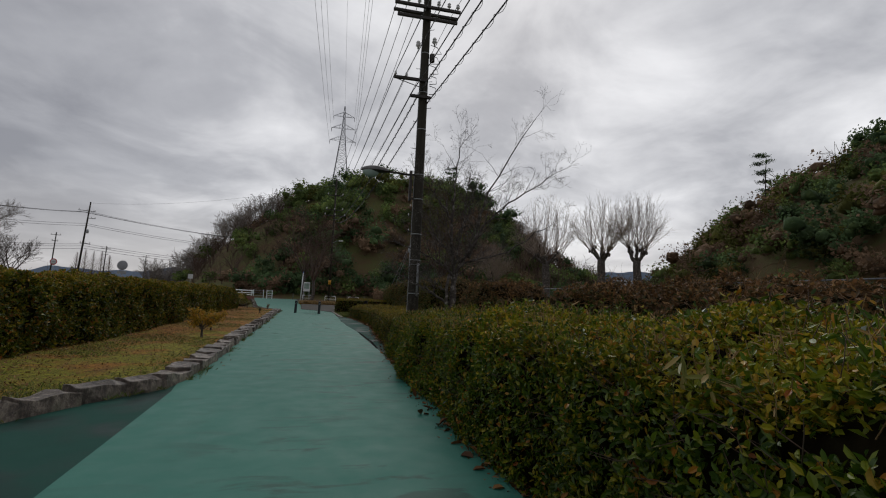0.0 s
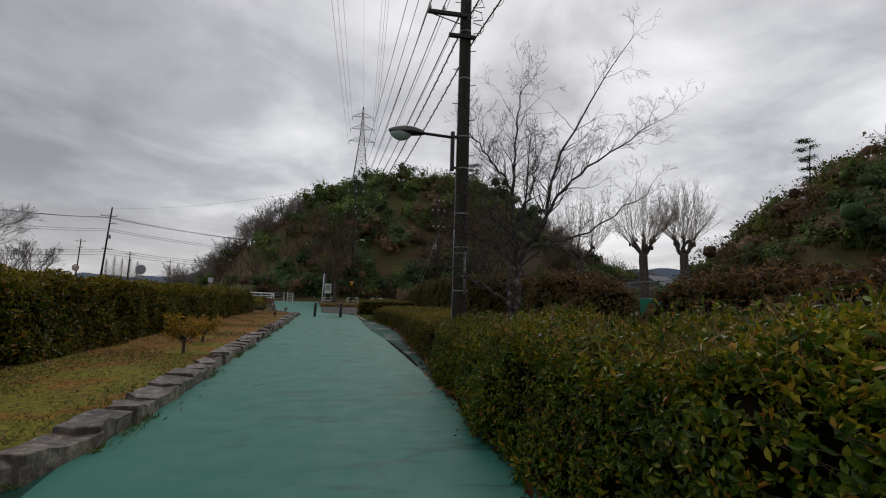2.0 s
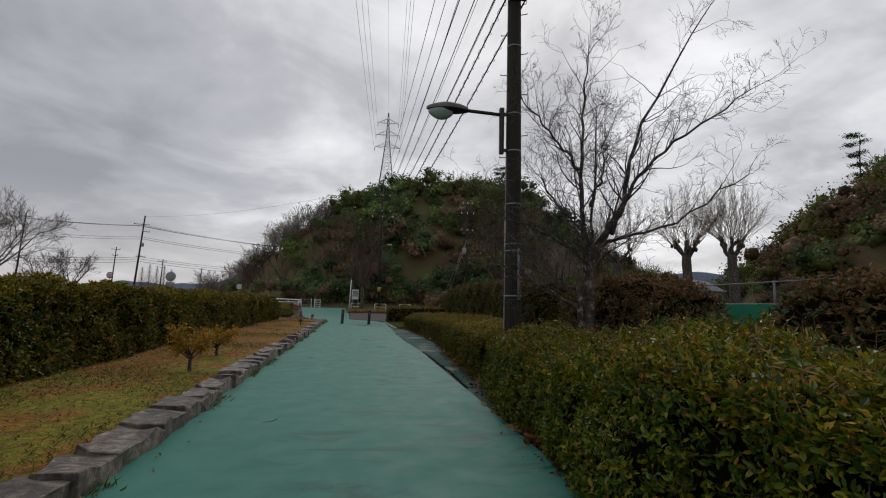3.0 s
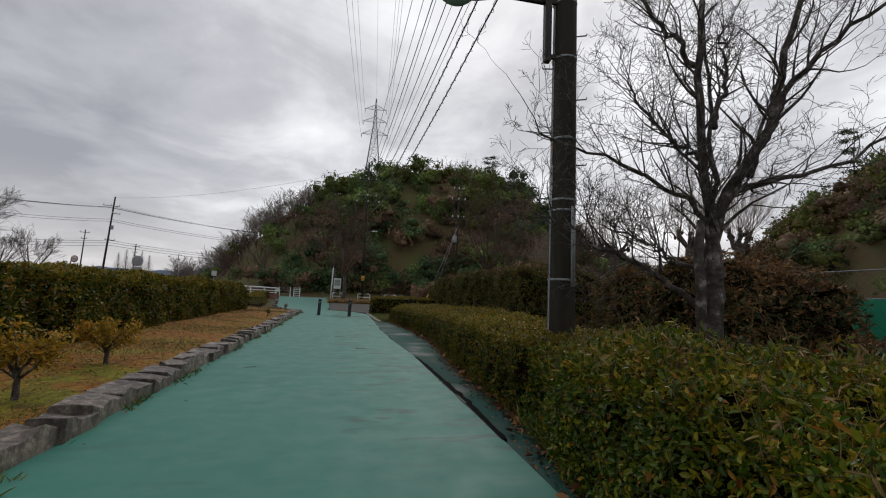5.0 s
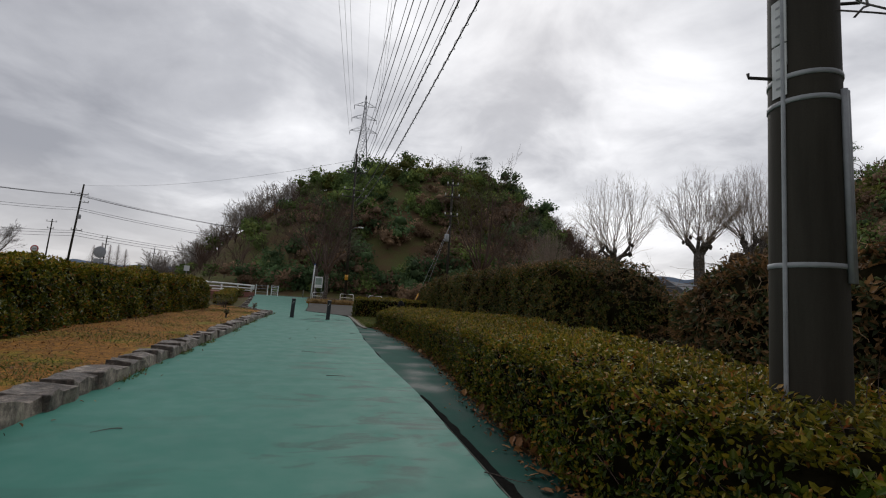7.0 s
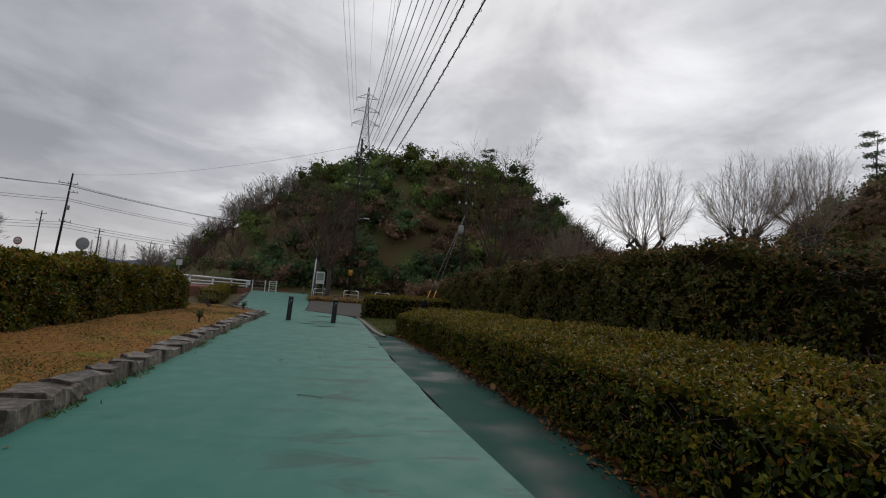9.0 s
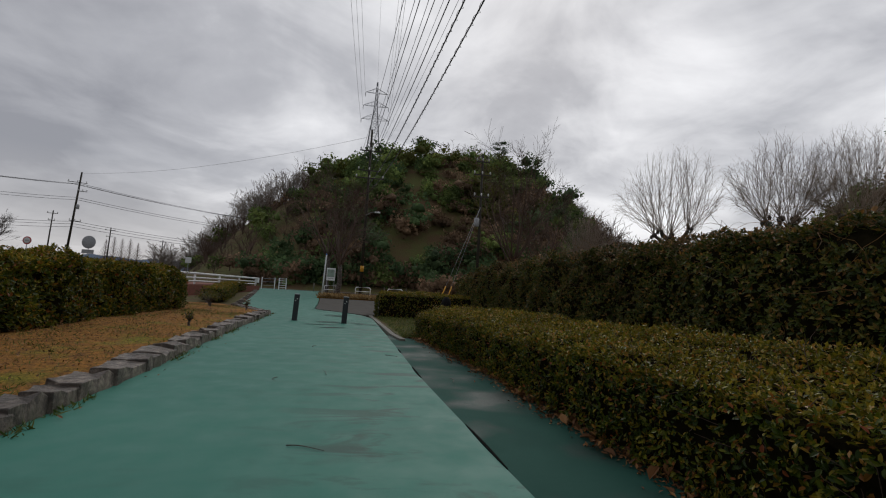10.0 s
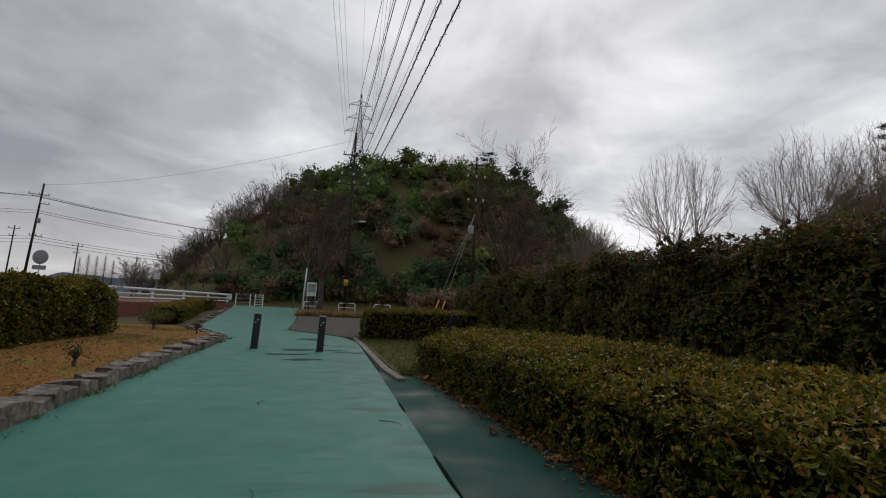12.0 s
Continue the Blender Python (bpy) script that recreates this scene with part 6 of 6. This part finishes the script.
P = np.stack([3.42 + np.abs(r_.normal(size=n)) * 0.16, 11.75 + r_.normal(size=n) * 0.42, np.full(n, -0.02)], -1)
blades("grass", P, np.full(n, 0.2), M_GRASS, "tuft of fresh green grass at the hedge's foot", "grass", 86, 0.6, 0.07)

# leaves blown onto the path beside the kerb
n = 60
y_ = r_.uniform(8, 36, n)
P = np.stack([x_at(KERB, y_) + 0.1 + np.abs(r_.normal(size=n)) * 0.12, y_, np.full(n, 0.012)], -1)
tagged(part("leaf_litter", leaf_mesh("leaf_litter", P, np.tile([0, 0, 1.0], (n, 1)), np.full(n, 0.04), M_FALLEN, 0.5, 0.3, True, 85)), "scattered brown leaves on the path by the kerb", "leaf litter", kind="stuff")


def puddle(x, y, w, d, z, seed):
    """A thin irregular film of water lying in a low spot."""
    r = np.random.default_rng(seed)
    n_ = 26
    a = np.arange(n_) * 2 * math.pi / n_
    k = 1 + 0.28 * np.sin(2 * a + r.uniform(0, 6)) + 0.2 * np.sin(3 * a + r.uniform(0, 6)) + 0.12 * np.sin(5 * a + r.uniform(0, 6))
    ring = np.stack([x + np.cos(a) * k * w, y + np.sin(a) * k * d + 0.15 * np.cos(a) * w * r.uniform(-1, 1), np.full(n_, z) + rise(y)], -1)
    inner = ring * 1.0
    inner[:, :2] = (ring[:, :2] - (x, y)) * 0.5 + (x, y)
    inner[:, 2] += 0.001
    v_ = np.concatenate([ring, inner, [[x, y, z + 0.001 + float(rise(y))]]])
    i_ = np.arange(n_)
    j_ = (i_ + 1) % n_
    me = mesh_from("puddle", v_, np.stack([i_, j_, j_ + n_, i_ + n_], -1), np.stack([i_ + n_, j_ + n_, np.full(n_, 2 * n_)], -1), mat=M_PUDDLE, smooth=True)
    tagged(part("puddle", me), "thin dark puddle lying on the green path", "puddle", group="puddles on the path", kind="structure")


for k in range(22):
    y = 32.0 + 14 * r_.uniform() ** 0.9
    x = r_.uniform(-0.1, 1.7) - max(0, (y - 38)) * 0.3
    puddle(x, y, r_.uniform(0.12, 0.4), r_.uniform(0.04, 0.13), 0.008, 400 + k)

# young shrubs on the verge
shrub((-1.58, 13.5, 0.085), 1, 0.78, 0.85, M_YELLOWLEAF, "young shrub with yellowing leaves on the verge", 0.35, 36)
shrub((-1.88, 15.7, 0.085), 2, 0.74, 0.8, M_YELLOWLEAF, "young shrub with yellowing leaves on the verge", 0.35, 36)
shrub((-2.6, 29.9, 0.085), 3, 0.38, 0.3, M_AZALEA, "small stunted shrub with few leaves", 0.5, 2)
shrub((-3.2, 37.6, 0.1), 4, 0.3, 0.25, M_VINE, "tiny dry sapling on the verge", 0.5, 3)
for k in range(6):
    shrub((-4.9 - 0.35 * k, 38.8 + 1.0 * k, 0.06), 10 + k, 0.62, 1.1, M_AZALEA, "thin bare-stemmed azalea with sparse leaves", 0.45, 7)

# black wrapped post behind the hedge end
post = thing("wrapped_post", "short post wrapped in black plastic sheet", "post", (3.95, 33.0, 0.0))
part("sheet", lathe("sheet", [(0.16, -0.05), (0.2, 0.3), (0.14, 0.62), (0.19, 0.8), (0.12, 0.98), (0.06, 1.08)], M_PLASTIC, 9), post)

# log rail by the tree
lr = thing("log_rail", "dark weathered log rail behind the hedge", "rail")
part("log", Tubes().add([(5.0, 12.9, 0.74), (5.6, 12.95, 0.76), (6.5, 12.8, 0.8)], 0.06, 10).mesh("log", M_LOG), lr)
part("log", Tubes().add([(5.1, 13.0, 0.55), (6.6, 12.9, 0.6)], 0.07, 10).mesh("log", M_LOG), lr)
for x in (5.25, 6.1):
    part("post", Tubes().add([(x, 13.02, -0.1), (x, 13.02, 0.86)], 0.07, 10).mesh("post", M_LOG), lr)

# tennis court screen behind the overgrown hedge
sc = thing("tennis_screen", "green windscreen on a wire-mesh court fence", "fence")
part("screen", box("screen", (0.04, 30.0, 1.45), M_GREENSCREEN, 0.004, (10.4, 1.1 + 0, 0.78)), sc, "bright green screen panel")
part("screen", box("screen", (0.04, 9.0, 1.45), M_GREENSCREEN, 0.004, (10.4, 24.5, 0.78)), sc, "bright green screen panel")
for y in np.arange(-12, 42, 2.4):
    part("post", Tubes().add([(10.48, y, -0.1), (10.48, y, 2.05)], 0.022, 8).mesh("post", M_PYLON), sc)
for z in (2.02, 1.52):
    part("rail", Tubes().add([(10.48, -12, z), (10.48, 41, z)], 0.014, 6).mesh("rail", M_PYLON), sc)
mesh_t = Tubes()
for k in range(330):
    y = -12 + k * 0.16
    mesh_t.add([(10.47, y, 1.5), (10.47, y + 0.5, 2.0)], 0.0022, 3)
    mesh_t.add([(10.47, y + 0.5, 1.5), (10.47, y, 2.0)], 0.0022, 3)
part("wire_mesh", mesh_t.mesh("wire_mesh", M_PYLON), sc, kind="stuff")

# a pale house far off and hills coloured blue for haze
house = thing("house", "pale distant house with a grey gable roof", "house", (63.0, 92.0, 0.3), turn=0.5)
part("wall", box("wall", (9, 7, 5.0), M_HOUSE, 0.02, (0, 0, 2.5)), house)
rv = [(-4.9, -4, 4.9), (4.9, -4, 4.9), (4.9, 4, 4.9), (-4.9, 4, 4.9), (-4.9, 0, 7.2), (4.9, 0, 7.2)]
part("roof", mesh_from("roof", rv, [[0, 1, 5, 4], [2, 3, 4, 5], [3, 2, 1, 0]], [[0, 4, 3], [1, 2, 5]], mat=M_ROOF), house)
for x in (-2.5, 0.3, 2.8):
    part("window", box("window", (1.2, 0.08, 1.1), M_ROOF, 0.01, (x, -3.53, 3.6)), house)


def far_hill(name, x0, x1, y, peaks, seed):
    xs = np.linspace(x0, x1, 60)
    z = np.interp(xs, *peaks) + smooth_noise(xs[:, None], 0.05, seed) * 3
    v = np.concatenate([np.stack([xs, np.full(60, y), np.full(60, -2.0)], -1), np.stack([xs, np.full(60, y + 60), np.maximum(z, 0)], -1), np.stack([xs, np.full(60, y + 220), np.full(60, -2.0)], -1)])
    i_ = np.arange(59)
    q = np.concatenate([np.stack([i_, i_ + 1, i_ + 61, i_ + 60], -1), np.stack([i_ + 60, i_ + 61, i_ + 121, i_ + 120], -1)])
    tagged(part(name, mesh_from(name, v, q, mat=M_FARHILL, smooth=True)), "distant wooded hill, haze painted in as flat blue", "hill", kind="structure")


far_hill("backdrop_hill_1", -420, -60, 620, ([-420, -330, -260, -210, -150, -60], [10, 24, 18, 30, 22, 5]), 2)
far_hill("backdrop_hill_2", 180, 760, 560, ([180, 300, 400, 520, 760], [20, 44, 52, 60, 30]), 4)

# twigs fallen on the path
for k, (x, y, s) in enumerate(((0.6, 10.4, 0.22), (0.9, 21.9, 0.3), (1.0, 24.9, 0.28), (0.35, 24.6, 0.22), (0.1, 16.2, 0.2), (1.6, 19.2, 0.25), (1.85, 27.0, 0.3), (0.5, 27.8, 0.2), (2.9, 15.2, 0.3), (2.7, 24.6, 0.3))):
    r2 = np.random.default_rng(200 + k)
    a = r2.uniform(0, 6.28)
    d = np.array([math.cos(a), math.sin(a), 0])
    pts = [np.array([x, y, 0.012]) + d * s * t + np.array([-d[1], d[0], 0]) * 0.06 * math.sin(t * 3 + k) for t in np.linspace(0, 1, 6)]
    ob = tagged(part("fallen_twig", Tubes().add(pts, np.linspace(0.005, 0.002, 6), 5).mesh("fallen_twig", M_TWIG)), "thin brown twig lying on the wet path", "twig", group="twigs fallen on the path")

# bamboo grass leaning out of the near hedge
for k, (x, y, z, ln) in enumerate(((3.62, 1.25, 0.85, 0.3), (3.7, 1.5, 0.9, 0.28), (3.5, 11.3, 0.6, 0.3), (3.9, 11.0, 0.65, 0.25), (4.5, 11.6, 0.7, 0.4), (3.7, 6.2, 0.9, 0.25))):
    r2 = np.random.default_rng(300 + k)
    ob = thing("bamboo_grass", "sprig of dwarf bamboo with half-dry leaves in the hedge", "grass", (x, y, z), group="bamboo grass in the hedge")
    stem = [(0, 0, -0.3), (-0.02, -0.03, ln * 0.4), (-0.1, -0.1, ln)]
    part("stem", Tubes().add(stem, [0.004, 0.003, 0.002], 4).mesh("stem", M_BAMBOO), ob)
    m = 9
    P = np.array([np.array(stem[1]) * (1 - t) + np.array(stem[2]) * t for t in r2.uniform(0.2, 1.0, m)])
    part("leaves", leaf_mesh("leaves", P, np.tile([-0.3, -0.5, 0.4], (m, 1)), np.full(m, 0.125), M_BAMBOO, 0.2, 1.2, True, 300 + k, 0.3), ob, kind="stuff")

# ---------------------------------------------------------------- stone kerbs, last
stone_row(KERB, "row of rough split granite kerb stones", 0.62, 0.155, 5)
stone_row([(-2.4, 37.7), (-3.6, 40.0), (-4.7, 42.6)], "short row of flat kerb stones", 0.6, 0.09, 6)
stone_row(FAR_LEFT[1:-1], "low concrete-like kerb stones along the far path", 0.9, 0.05, 7)
